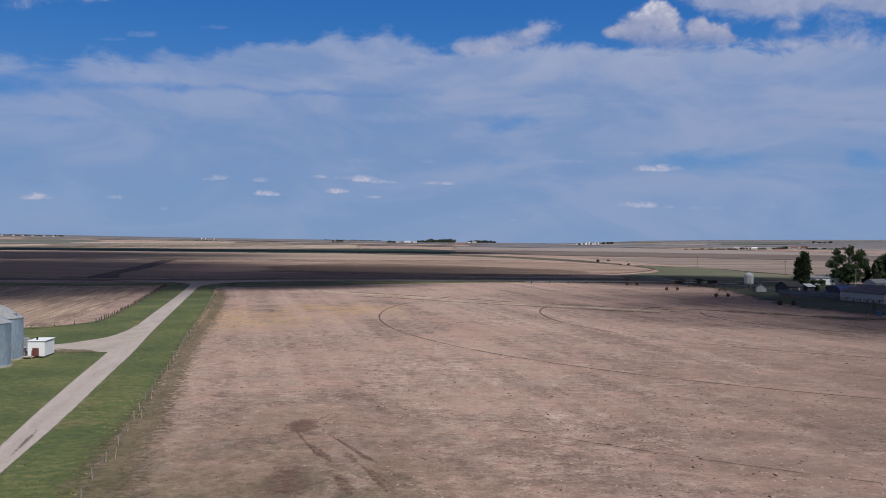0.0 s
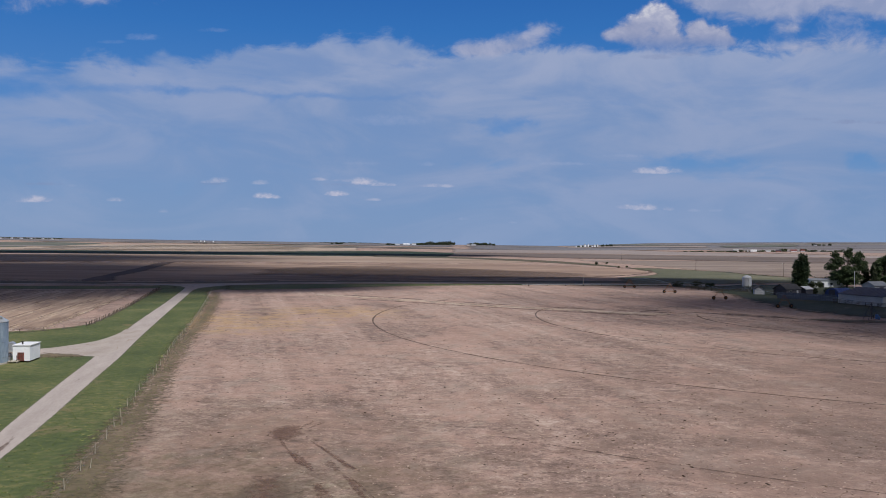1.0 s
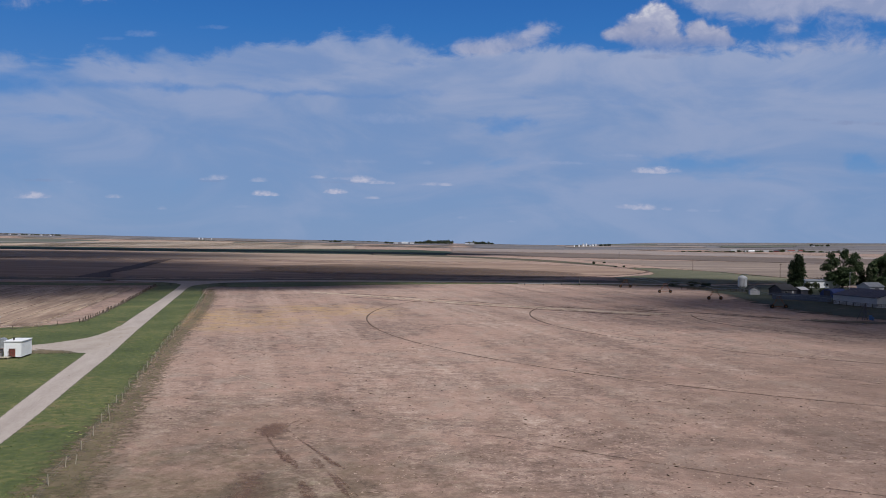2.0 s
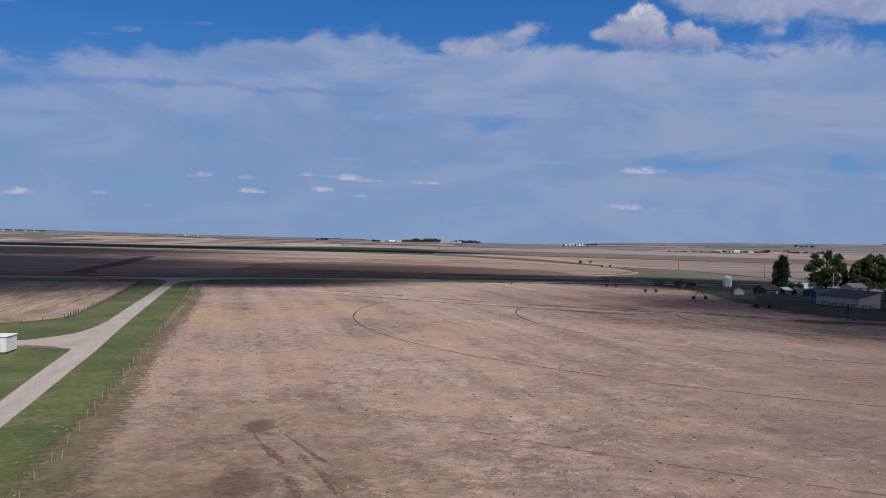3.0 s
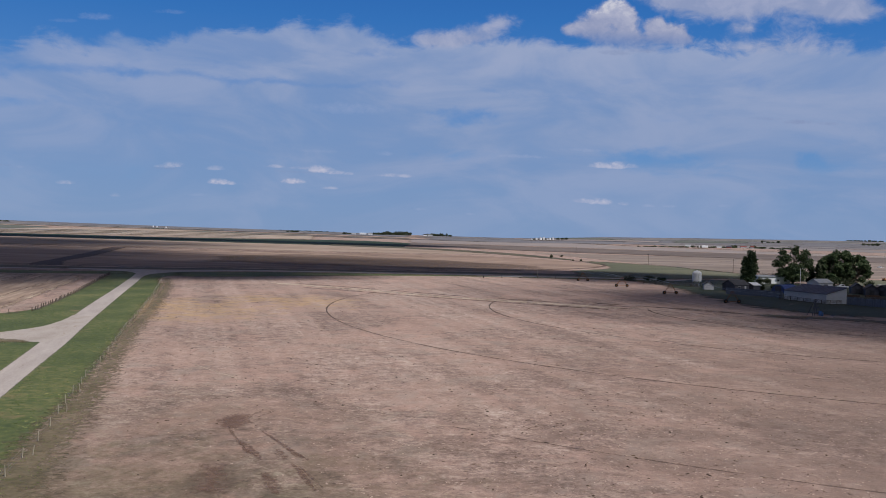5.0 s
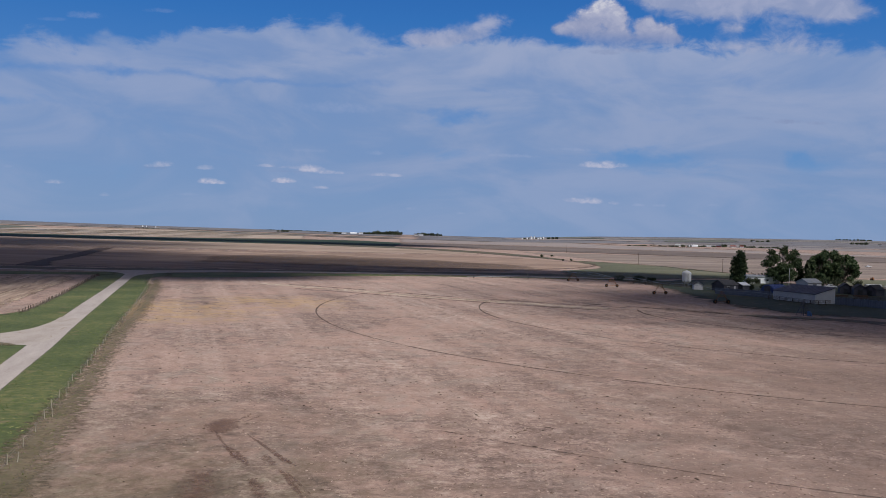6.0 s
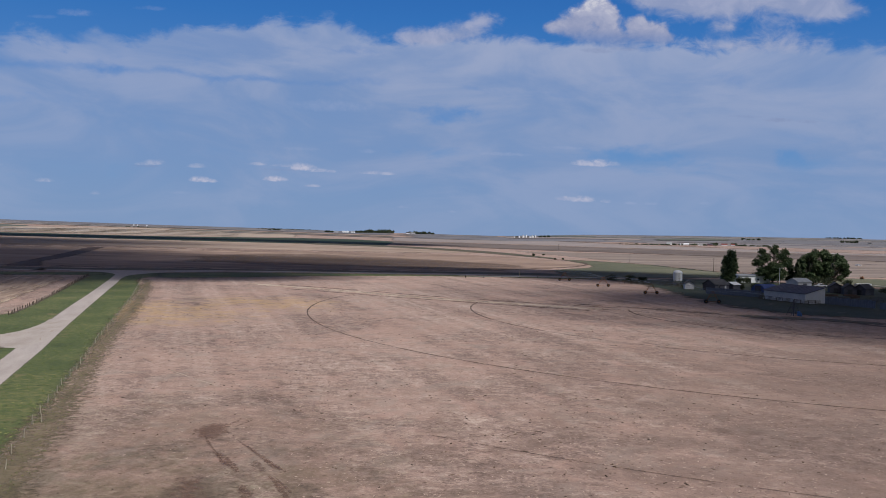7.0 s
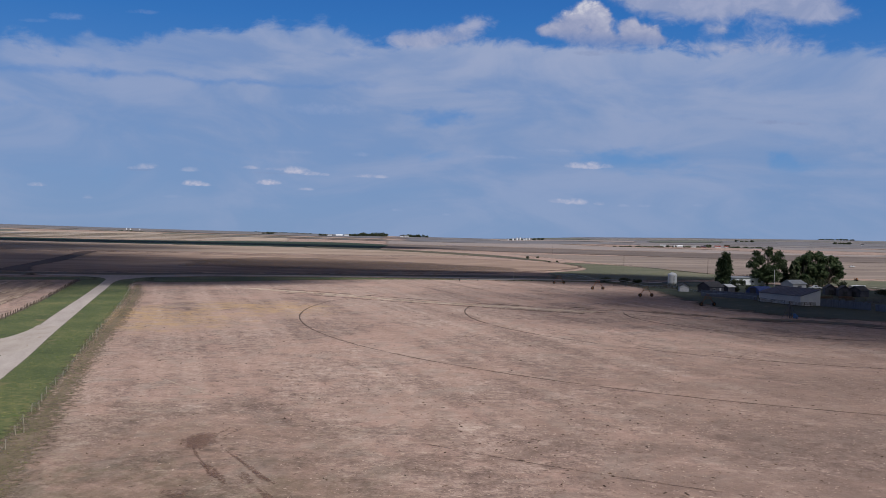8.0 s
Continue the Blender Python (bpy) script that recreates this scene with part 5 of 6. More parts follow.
def panel_fence(name, pts, height, mat, label, width=2.4, seed=1):
    """Windbreak of upright boards: posts and one board panel per bay, each panel slightly out of line."""
    rng = random.Random(seed)
    posts = line_posts(pts, width)
    base = posts[0]
    ob = thing(name, (base.x, base.y, 0), label, "fence")
    for a, b in zip(posts, posts[1:]):
        d = b - a
        turn = math.degrees(math.atan2(d.y, d.x))
        mid = (a + b) / 2 - base
        bm = bmesh.new()
        n = 9
        for k in range(n):
            x = -d.length / 2 + d.length * (k + 0.5) / n
            h = height * rng.uniform(0.93, 1.04)
            box(bm, (x, rng.uniform(-0.015, 0.015), h / 2 + 0.08), (d.length / n - 0.03, 0.04, h))
        for z in (0.5, height * 0.8):
            box(bm, (0, 0.055, z), (d.length, 0.06, 0.12))
        panel = part("board_panel", bm, mat, ob)
        panel.matrix_basis = pose(mid.x, mid.y, 0, 0, 0, turn)
        post = part("post", rod(bmesh.new(), (0, 0.16, 0), (0, 0.16, height + 0.15), 0.09, seg=6), WOOD_DARK, ob)
        post.matrix_basis = pose(a.x - base.x, a.y - base.y, 0, 0, 0, turn)
    return ob


panel_fence("windbreak_fence", [(121, 307), (129, 298), (136.5, 289)], 2.3, BLUE_BOARD, "faded blue-grey board windbreak fence", seed=2)
panel_fence("windbreak_fence", [(144.5, 266.5), (149, 260), (153.5, 251.5)], 2.4, BLUE_BOARD, "faded blue-grey board windbreak fence by the corral", seed=5)
panel_fence("windbreak_fence", [(153.6, 251), (156, 243), (160, 230), (164, 218)], 2.1, BLUE_BOARD, "faded blue board windbreak fence", seed=6)


def rail_fence(pts, label, seed=3, mat=None, height=1.5):
    rng = random.Random(seed)
    posts = line_posts(pts, 2.8)
    base = posts[0]
    ob = thing("rail_fence", (base.x, base.y, 0), label, "fence")
    for a, b in zip(posts, posts[1:]):
        p, q = a - base, b - base
        part("post", rod(bmesh.new(), (p.x, p.y, 0), (p.x, p.y, height + 0.1), 0.09, seg=6), WOOD_DARK, ob)
        for k in range(4):
            z = 0.35 + k * (height - 0.35) / 3
            part("rail", rod(bmesh.new(), (p.x, p.y, z + rng.uniform(-0.05, 0.05)), (q.x, q.y, z + rng.uniform(-0.05, 0.05)), 0.06, seg=5), mat or WOOD_GREY, ob)
    return ob


rail_fence([(130.5, 283.5), (134, 272), (137, 263), (144, 266)], "dark wooden rail fence along the barn front", mat=WOOD_DARK, height=1.4)
rail_fence([(150, 275), (158, 279), (168, 284), (176, 282), (183, 274)], "grey wooden corral rails", 4)
rail_fence([(158, 279), (163, 270), (168, 262)], "grey wooden corral rails", 5)
rail_fence([(116, 352), (124, 344), (130, 345)], "dark pole corral beside the feed bin", 6, WOOD_DARK)
rail_fence([(104, 362), (116, 352)], "dark pole corral beside the feed bin", 7, WOOD_DARK)


def arched_shed():
    """Low arched steel shed."""
    ob = thing("arched_shed", (151.0, 322.5, 0), "low arched dark blue steel shed", "shed", turn=28)
    bm = bmesh.new()
    r, d = 2.9, 8.5
    out = [(-d / 2, r * 1.15 * math.cos(a), r * 1.1 * math.sin(a)) for a in np.linspace(0, math.pi, 17)]
    part("shell", solid(bm, out, (d, 0, 0)), DEEP_BLUE, ob)
    for k in range(9):
        bm, x = bmesh.new(), -d / 2 + d * (k + 0.5) / 9
        for a, b in zip(np.linspace(0, math.pi, 13), np.linspace(0, math.pi, 13)[1:]):
            rod(bm, (x, r * 1.16 * math.cos(a), r * 1.12 * math.sin(a)), (x, r * 1.16 * math.cos(b), r * 1.12 * math.sin(b)), 0.04, seg=4)
        part("rib", bm, DEEP_BLUE, ob)
    part("door", box(bmesh.new(), (-d / 2 - 0.03, 0, 1.3), (0.06, 2.8, 2.6), 0, 0.01), WALL_DARK, ob)


arched_shed()


def feed_trough(at, turn, length, label):
    """Long cattle trough: two sides, floor, ends and trestle legs."""
    ob = thing("feed_trough", at, label, "trough", "feed troughs", turn)
    for y in (-0.45, 0.45):
        part("side_board", box(bmesh.new(), (0, y, 0.62), (length, 0.06, 0.5), 0, 0.01), TROUGH_WOOD, ob)
    part("floor_board", box(bmesh.new(), (0, 0, 0.4), (length - 0.02, 0.82, 0.06)), WOOD_DARK, ob)
    for x in (-length / 2, length / 2):
        part("end_board", box(bmesh.new(), (x, 0, 0.62), (0.06, 0.96, 0.5), 0, 0.01), TROUGH_WOOD, ob)
    for k in range(4):
        bm = bmesh.new()
        x = (k / 3 - 0.5) * (length - 0.6)
        for y in (-0.4, 0.4):
            box(bm, (x, y, 0.19), (0.12, 0.12, 0.38))
        part("trestle", bm, WOOD_DARK, ob)
    return ob


feed_trough((167, 303, 0), 12, 5.5, "brown wooden cattle feed trough in the corral")
feed_trough((175.5, 305, 0), 8, 5.5, "brown wooden cattle feed trough in the corral")
feed_trough((172, 296, 0), 15, 4.0, "short brown cattle feed trough by the rails")


def pole(at, height, mat, label, arm=True, lamp=False):
    ob = thing("utility_pole", at, label, "pole", "poles")
    part("pole", rod(bmesh.new(), (0, 0, -0.2), (0, 0, height), 0.13, 0.085), mat, ob)
    if arm:
        part("cross_arm", box(bmesh.new(), (0, 0.02, height - 0.5), (2.0, 0.12, 0.14)), mat, ob)
        for x in (-0.85, 0.0, 0.85):
            part("insulator", rod(bmesh.new(), (x, 0.02, height - 0.43), (x, 0.02, height - 0.2), 0.06, 0.04, 6), WHITE_PAINT, ob)
    if lamp:
        part("lamp_arm", rod(bmesh.new(), (0, 0, height - 0.3), (0.9, 0, height), 0.05), STEEL, ob)
        part("lamp_head", box(bmesh.new(), (1.0, 0, height), (0.5, 0.25, 0.16), 0, 0.04), STEEL, ob)
    return ob


pole((174.8, 360.0, 0), 8.4, WHITE_PAINT, "white yard light pole among the sheds", False, True)
for at in ((189, 632, 0), (206, 512, 0), (222, 405, 0)):
    pole(at, 8.5, WOOD_DARK, "dark wooden utility pole in the pasture")
pole((220, 1041, 0), 9.0, WOOD_DARK, "dark wooden utility pole in the pasture")
pole((66, 392, 0), 4.0, WOOD_PALE, "short pale post beside the gravel road", False)


def pickup(at, turn, mat, label):
    ob = thing("pickup_truck", at, label, "truck", turn=turn)
    bm = solid(bmesh.new(), [(-2.6, -0.9, 0.55), (2.6, -0.9, 0.55), (2.6, -0.9, 1.0), (1.2, -0.9, 1.12), (0.6, -0.9, 1.75), (-0.7, -0.9, 1.75), (-0.85, -0.9, 1.12), (-2.6, -0.9, 1.08)], (0, 1.8, 0))
    body = part("body", bm, mat, ob)
    part("window", box(bmesh.new(), (-0.05, 0, 1.42), (1.0, 1.83, 0.4)), DARK_GLASS, body)
    for x in (-1.6, 1.6):
        for y in (-0.82, 0.82):
            part("wheel", rod(bmesh.new(), (x, y - 0.12, 0.37), (x, y + 0.12, 0.37), 0.37, seg=14), RUBBER, ob)
    return ob


pickup((195.5, 364, 0), 172, WHITE_PAINT, "white pickup truck parked in the yard")
pickup((202.0, 364.5, 0), 6, WHITE_PAINT, "white pickup truck parked by the trees")
pickup((413, 709, 0), 10, WALL_GREY, "pale grey vehicle standing far out in the stubble")


def machine(at, turn, label):
    ob = thing("farm_machine", at, label, "tractor", turn=turn)
    ob.scale = (0.45, 0.45, 0.45)
    part("body", box(bmesh.new(), (0, 0, 1.7), (3.8, 1.8, 1.6), 0, 0.15), RUST, ob)
    part("cab", box(bmesh.new(), (-0.6, 0, 3.1), (1.6, 1.7, 1.5), 0, 0.15), RUST, ob)
    part("boom", rod(bmesh.new(), (1.6, 0, 2.2), (3.6, 0, 4.6), 0.2, 0.12), RUST, ob)
    for x, r in ((-1.2, 0.95), (1.5, 0.65)):
        for y in (-1.0, 1.0):
            part("wheel", rod(bmesh.new(), (x, y - 0.2, r), (x, y + 0.2, r), r, seg=16), RUBBER, ob)


machine((266, 452, 0), 110, "rusty orange farm machine with a raised boom on the grass")


# ================= pivot irrigator and wheel line =================
def wheel(bm_parent, at, r, wide, axis):
    a = Vector(at) - axis * wide / 2
    tyre = part("wheel", rod(bmesh.new(), a, a + axis * wide, r, seg=18), RUBBER, bm_parent)
    part("hub", rod(bmesh.new(), a - axis * 0.04, a + axis * (wide + 0.04), r * 0.4, seg=10), RUST, tyre)
    return tyre


def pivot_irrigator():
    ob = thing("pivot_irrigator", (113.0, 223.2, 0), "centre-pivot irrigator with rusty A-frame towers across the stubble", "irrigator")
    way = Vector((-0.194, 0.981, 0)).normalized()
    side = Vector((way.y, -way.x, 0))
    high, span = 3.9, 38.4
    bm = bmesh.new()
    for sx, sy in ((-1.4, -1.4), (1.4, -1.4), (1.4, 1.4), (-1.4, 1.4)):
        rod(bm, (sx, sy, 0), (sx * 0.12, sy * 0.12, high), 0.07, seg=6)
    for z in (0.9, 2.2):
        k = 1.4 * (1 - z / high * 0.88)
        for p, q in (((-k, -k), (k, -k)), ((k, -k), (k, k)), ((k, k), (-k, k)), ((-k, k), (-k, -k))):
            rod(bm, (*p, z), (*q, z), 0.045, seg=5)
    rod(bm, (0, 0, 0), (0, 0, high + 0.3), 0.13)
    part("centre_tower", bm, WALL_DARK, ob, "dark steel centre tower")
    part("control_box", box(bmesh.new(), (0.95, -1.0, 0.75), (0.7, 0.5, 1.2), 0, 0.04), BLUE_PAINT, ob, "bright blue control cabinet")
    part("pump_drum", rod(bmesh.new(), (1.65, -0.7, 0), (1.65, -0.7, 0.9), 0.3, seg=16), BLUE_PAINT, ob, "bright blue drum")
    ends = [Vector((0, 0, high))] + [way * span * k + Vector((0, 0, high)) for k in range(1, 5)] + [way * (span * 4 + 14) + Vector((0, 0, high + 0.2))]
    for i, (a, b) in enumerate(zip(ends, ends[1:])):
        bm, n = bmesh.new(), 10
        rise = 0.9 if i < 4 else 0.0
        pts = [a + (b - a) * k / n + Vector((0, 0, rise * math.sin(math.pi * k / n))) for k in range(n + 1)]
        for p, q in zip(pts, pts[1:]):
            rod(bm, p, q, 0.045, seg=6)
        pipe = part("span_pipe", bm, GALV, ob)
        if i < 4:
            bm = bmesh.new()
            low = [p - Vector((0, 0, 0.9 * math.sin(math.pi * k / n))) for k, p in enumerate(pts)]
            for s in (-0.55, 0.55):
                for k in range(1, n):
                    rod(bm, pts[k], low[k] + side * s, 0.012, seg=4)
                for k in range(n):
                    rod(bm, low[k] + side * (s if k else 0), low[k + 1] + side * (s if k + 1 < n else 0), 0.010, seg=4)
            part("truss", bm, GALV, pipe)
    for k in range(1, 5):
        c = way * span * k
        bm = bmesh.new()
        for s in (-1, 1):
            foot = c + side * s * 2.3 + Vector((0, 0, 0.6))
            for w in (-0.5, 0.5):
                rod(bm, foot, c + way * w + Vector((0, 0, high)), 0.052, seg=6)
        rod(bm, c - side * 2.3 + Vector((0, 0, 0.6)), c + side * 2.3 + Vector((0, 0, 0.6)), 0.05, seg=6)
        rod(bm, c - side * 1.2 + Vector((0, 0, 2.25)), c + side * 1.2 + Vector((0, 0, 2.25)), 0.04, seg=5)
        tower = part("tower", bm, RUST, ob, "rusty orange A-frame tower")
        for s in (-1, 1):
            wheel(tower, c + side * s * 2.3 + Vector((0, 0, 0.62)), 0.62, 0.32, way)


pivot_irrigator()


def wheel_line():
    ob = thing("wheel_line", (40, 383, 0), "side-roll irrigation line on spoked wheels beside the road", "irrigator")
    b = Vector((34, 7, 0))
    part("pipe", rod(bmesh.new(), (-3, -0.5, 0.75), (b.x + 26, b.y + 2.5, 0.75), 0.09, seg=6), GALV_ROOF, ob)
    for k in range(5):
        c = b * k / 4 + Vector((0, 0, 0.5))
        d = b.normalized()
        bm = bmesh.new()
        q = d.to_track_quat("Z", "Y")
        for j in range(18):
            a0, a1 = 2 * math.pi * j / 18, 2 * math.pi * (j + 1) / 18
            p0, p1 = (c + q @ Vector((math.cos(a) * 0.45, math.sin(a) * 0.45, 0)) for a in (a0, a1))
            rod(bm, p0, p1, 0.1, seg=5)
            if j % 2 == 0:
                rod(bm, c, p0, 0.04, seg=4)
        part("wheel", bm, RUBBER, ob)


wheel_line()


# ================= trees and shrubs =================
def leaves(lobes, count, size, rng):
    """Small bent leaf sprays, thickest near the outside of a set of lobes (centre, radii)."""
    verts, faces = [], []
    weights = [r[0] * r[1] * r[2] for _, r in lobes]
    for _ in range(count):
        c, r = rng.choices(lobes, weights)[0]
        d = Vector((rng.gauss(0, 1), rng.gauss(0, 1), rng.gauss(0, 1))).normalized()
        t = rng.uniform(0.25, 1.0) ** 0.5 * (0.88 + 0.65 * noise.noise(d * 2.2 + Vector(c)))
        p = Vector((c[0] + d.x * r[0] * t, c[1] + d.y * r[1] * t, c[2] + d.z * r[2] * t))
        a = Vector((rng.gauss(0, 1), rng.gauss(0, 1), rng.gauss(0, 0.7))).normalized() * size * rng.uniform(0.6, 1.4)
        b = a.cross(Vector((rng.gauss(0, 1), rng.gauss(0, 1), rng.gauss(0, 1)))).normalized() * size * rng.uniform(0.4, 0.9)
        k = len(verts)
        verts += [p - a, p - b * 0.9, p + a, p + b + Vector((0, 0, 0.15 * size))]
        faces += [(k, k + 1, k + 2), (k, k + 2, k + 3)]
    return verts, faces


def tree(name, at, trunk_h, lobes, count, label, seed, leaf=None, size=0.42, girth=0.35, category="tree"):
    rng = random.Random(seed)
    ob = thing(name, at, label, category)
    bm = bmesh.new()
    p = Vector((0, 0, -0.2))
    top = max(c[2] for c, _ in lobes)
    steps = 6
    for k in range(steps):
        q = Vector((rng.uniform(-0.3, 0.3), rng.uniform(-0.3, 0.3), trunk_h + (top - trunk_h) * k / (steps - 1)))
        rod(bm, p, q, girth * (1 - k / steps), girth * (1 - (k + 1) / steps) + 0.03, 9)
        p = q
    for c, r in lobes:
        start = Vector((0, 0, trunk_h * 0.75 + rng.uniform(0, 0.25) * max(c[2] - trunk_h, 0.5)))
        mid = (start + Vector(c)) / 2 + Vector((0, 0, -0.3))
        rod(bm, start, mid, girth * 0.45, girth * 0.28, 6)
        rod(bm, mid, Vector(c), girth * 0.28, girth * 0.1, 6)
        for _ in range(3):
            d = Vector((rng.gauss(0, 1), rng.gauss(0, 1), rng.gauss(0.3, 1))).normalized()
            rod(bm, Vector(c), Vector(c) + Vector((d.x * r[0], d.y * r[1], d.z * r[2])) * 0.75, girth * 0.12, 0.02, 5)
    part("trunk", bm, BARK, ob)
    verts, faces = leaves(lobes, count, size, rng)
    raw("crown", [tuple(v) for v in verts], faces, leaf or LEAF, ob)
    return ob


def lobe_set(rng, w, base, top, n, fat=0.42, depth=0.85):
    out = []
    for k in range(n):
        f = (k + 0.5) / n
        z = base + (top - base) * (0.12 + 0.78 * f)
        reach = w * 0.5 * math.sin(math.pi * min(0.18 + 0.72 * f, 1)) * 0.84
        a = rng.uniform(0, 2 * math.pi)
        r = w * fat * rng.uniform(0.42, 0.66)
        out.append(((reach * math.cos(a), reach * math.sin(a) * depth, z), (r, r * depth, r * rng.uniform(0.75, 1.0))))
    return out


POPLAR = [((0.25 * math.sin(5 * k) + 0.5, 0.2 * math.cos(3 * k), 1.9 + 1.32 * k), (3.3 - 0.05 * (k - 4) ** 2, 3.2, 1.9)) for k in range(10)]
POPLAR += [((-2.4 + 0.3 * math.sin(4 * k), 0.4, 1.6 + 1.35 * k), (1.9 - 0.06 * (k - 3) ** 2, 1.9, 1.5)) for k in range(8)]
tree("poplar", (163.0, 385.0, 0), 1.4, POPLAR, 5600, "tall narrow dark green poplar beside the mobile home", 11)
COTTON = [((-3.5, 0, 5.5), (3.6, 4, 2.6)), ((3.2, 0.5, 5.0), (3.4, 4, 2.8)), ((0, -1, 7.5), (3.8, 4, 2.6)), ((-6.0, 0, 9.6), (2.7, 2.8, 1.8)), ((5.4, 0, 9.4), (2.7, 2.8, 2.1)), ((0.4, -1, 3.4), (4.6, 4, 2.2)), ((-8.2, 0.4, 8.6), (1.4, 1.4, 0.8)), ((-3.4, 0, 12.0), (2.8, 2.8, 2.2)),
          ((3.4, 0, 12.4), (3.0, 3, 2.1)), ((-4.4, 0.6, 14.8), (1.9, 1.9, 1.6)), ((0.6, 0, 15.4), (2.1, 2.2, 2.0)), ((4.8, 0, 15.0), (1.8, 1.8, 1.5)), ((7.2, 0, 11.4), (1.3, 1.4, 1.2)), ((1.2, 0.3, 17.4), (1.1, 1.1, 1.1)), ((-6.2, 0, 12.6), (1.1, 1.1, 1.0)), ((6.4, 0, 13.6), (1.2, 1.2, 1.0)), ((-1.8, 0, 17.0), (0.8, 0.8, 0.9)), ((-7.4, 0, 11.0), (1.0, 1.0, 0.8))]
COTTON = [((x * 1.14, y, z), (rx * 1.12, ry, rz * 1.04)) for (x, y, z), (rx, ry, rz) in COTTON]
tree("cottonwood", (186.8, 392.0, 0), 4.0, COTTON, 10400, "tall broad green cottonwood with pale limbs behind the barn", 23, size=0.42, girth=0.5)
tree("cottonwood", (201.6, 386.0, 0), 2.5, lobe_set(random.Random(35), 11.5, 0.8, 15.4, 34, 0.29), 8200, "broad green cottonwood in the farmyard grove", 35, size=0.44, girth=0.4)
tree("cottonwood", (207.2, 388.0, 0), 3.0, lobe_set(random.Random(37), 13.5, 0.8, 16.6, 40, 0.28), 10000, "tall green cottonwood in the farmyard grove", 37, size=0.44, girth=0.45)
tree("cottonwood", (212.6, 384.0, 0), 2.0, lobe_set(random.Random(39), 12.5, 0.5, 15.2, 34, 0.28), 8400, "broad green cottonwood at the end of the grove", 39, size=0.44, girth=0.4)
tree("spruce", (194.5, 383.0, 0), 1.0, [((0, 0, 2.2), (2.4, 2.4, 1.8)), ((0.1, 0, 4.6), (2.0, 2.0, 1.8)), ((0, 0.1, 7.0), (1.6, 1.6, 1.8)), ((0, 0, 9.2), (1.1, 1.1, 1.7)), ((0, 0, 10.8), (0.6, 0.6, 1.2))], 2200, "dark reddish-green upright spruce between the cottonwoods", 41, LEAF_DARK, girth=0.25)
tree("spruce", (197.0, 395.0, 0), 1.0, [((0, 0, 2.2), (2.4, 2.4, 1.8)), ((0.1, 0, 4.6), (2.0, 2.0, 1.8)), ((0, 0.1, 7.0), (1.6, 1.6, 1.8)), ((0, 0, 9.2), (1.0, 1.0, 1.7))], 1900, "dark upright spruce behind the cottonwood", 42, LEAF_DARK, girth=0.25)


def shrub(at, w, h, seed, label, leaf=None, count=500):
    rng = random.Random(seed)
    lobes = [((rng.uniform(-0.3, 0.3) * w, rng.uniform(-0.3, 0.3) * w, h * rng.uniform(0.4, 0.65)), (w * 0.34, w * 0.34, h * 0.42)) for _ in range(5)]
    return tree("shrub", at, h * 0.25, lobes, count, label, seed, leaf or LEAF_DARK, 0.3, 0.08, "shrub")


SHRUBS = [(109, 392, 5.5, 2.4), (116, 386, 6, 2.8), (121, 383, 4, 2.0), (126, 340, 3.5, 2.2), (143, 334, 4, 3.0), (147, 335, 3.2, 2.6), (162, 372, 4, 3.6), (171, 383, 3.4, 3.2), (155, 340, 4, 2.4), (188, 372, 7, 4.5), (196, 372, 7, 4.0),
          (204, 374, 7, 4.2), (170, 404, 8, 3.8), (178, 406, 8, 4.2), (186, 408, 7, 4.0), (212, 372, 6, 3.6), (165, 350, 4, 2.6), (190, 338, 5, 2.6), (200, 322, 6, 3.0), (206, 316, 6, 2.6), (183, 399, 10, 5.2), (191, 400, 9, 5.6), (176, 401, 8, 4.6), (197, 378, 6, 4.4)]
for k, (x, y, w, h) in enumerate(SHRUBS):
    shrub((x, y, 0), w, h, 60 + k, "dark leafy shrub in the farmyard")
for k, (x, y, w, h) in enumerate(((142, 779, 3.6, 3.2), (144, 690, 2.0, 1.3), (151, 693, 2.4, 1.5), (161, 829, 2.6, 1.6))):
    shrub((x, y, 0), w, h, 90 + k, "lone dark shrub at the field margin", count=300)


# ================= far farmsteads =================
def far_house(at, turn, w, d, eave, rise, wall, roof, label, size=1.0):
    z = ground_z(at[0], at[1]) - 0.3
    w, d, eave, rise = w * size, d * size, eave * size, rise * size
    return farm_shed("farm_building", (at[0], at[1], z + 0.8), turn, w, d, eave, rise, wall, roof, label, "building", over=0.6)


for at, turn, w, d, e, r, wall, roof in (((-149, 3560), 88, 10, 27, 4.5, 2, WHITE_PAINT, WHITE_PAINT), ((-120, 3600), 80, 10, 16, 5, 3, WHITE_PAINT, GALV_ROOF), ((-212, 3400), 85, 9, 14, 4, 3, WHITE_PAINT, ROOF_DARK),
                                         ((-185, 3480), 85, 9, 20, 3.5, 2, WHITE_PAINT, GALV_ROOF), ((125, 4040), 85, 10, 16, 4.5, 4, WHITE_PAINT, ROOF_DARK), ((150, 4080), 85, 9, 22, 4, 3, WALL_GREY, GALV_ROOF)):
    far_house(at, turn, w, d, e, r, wall, roof, "small white farm building on the far plain")
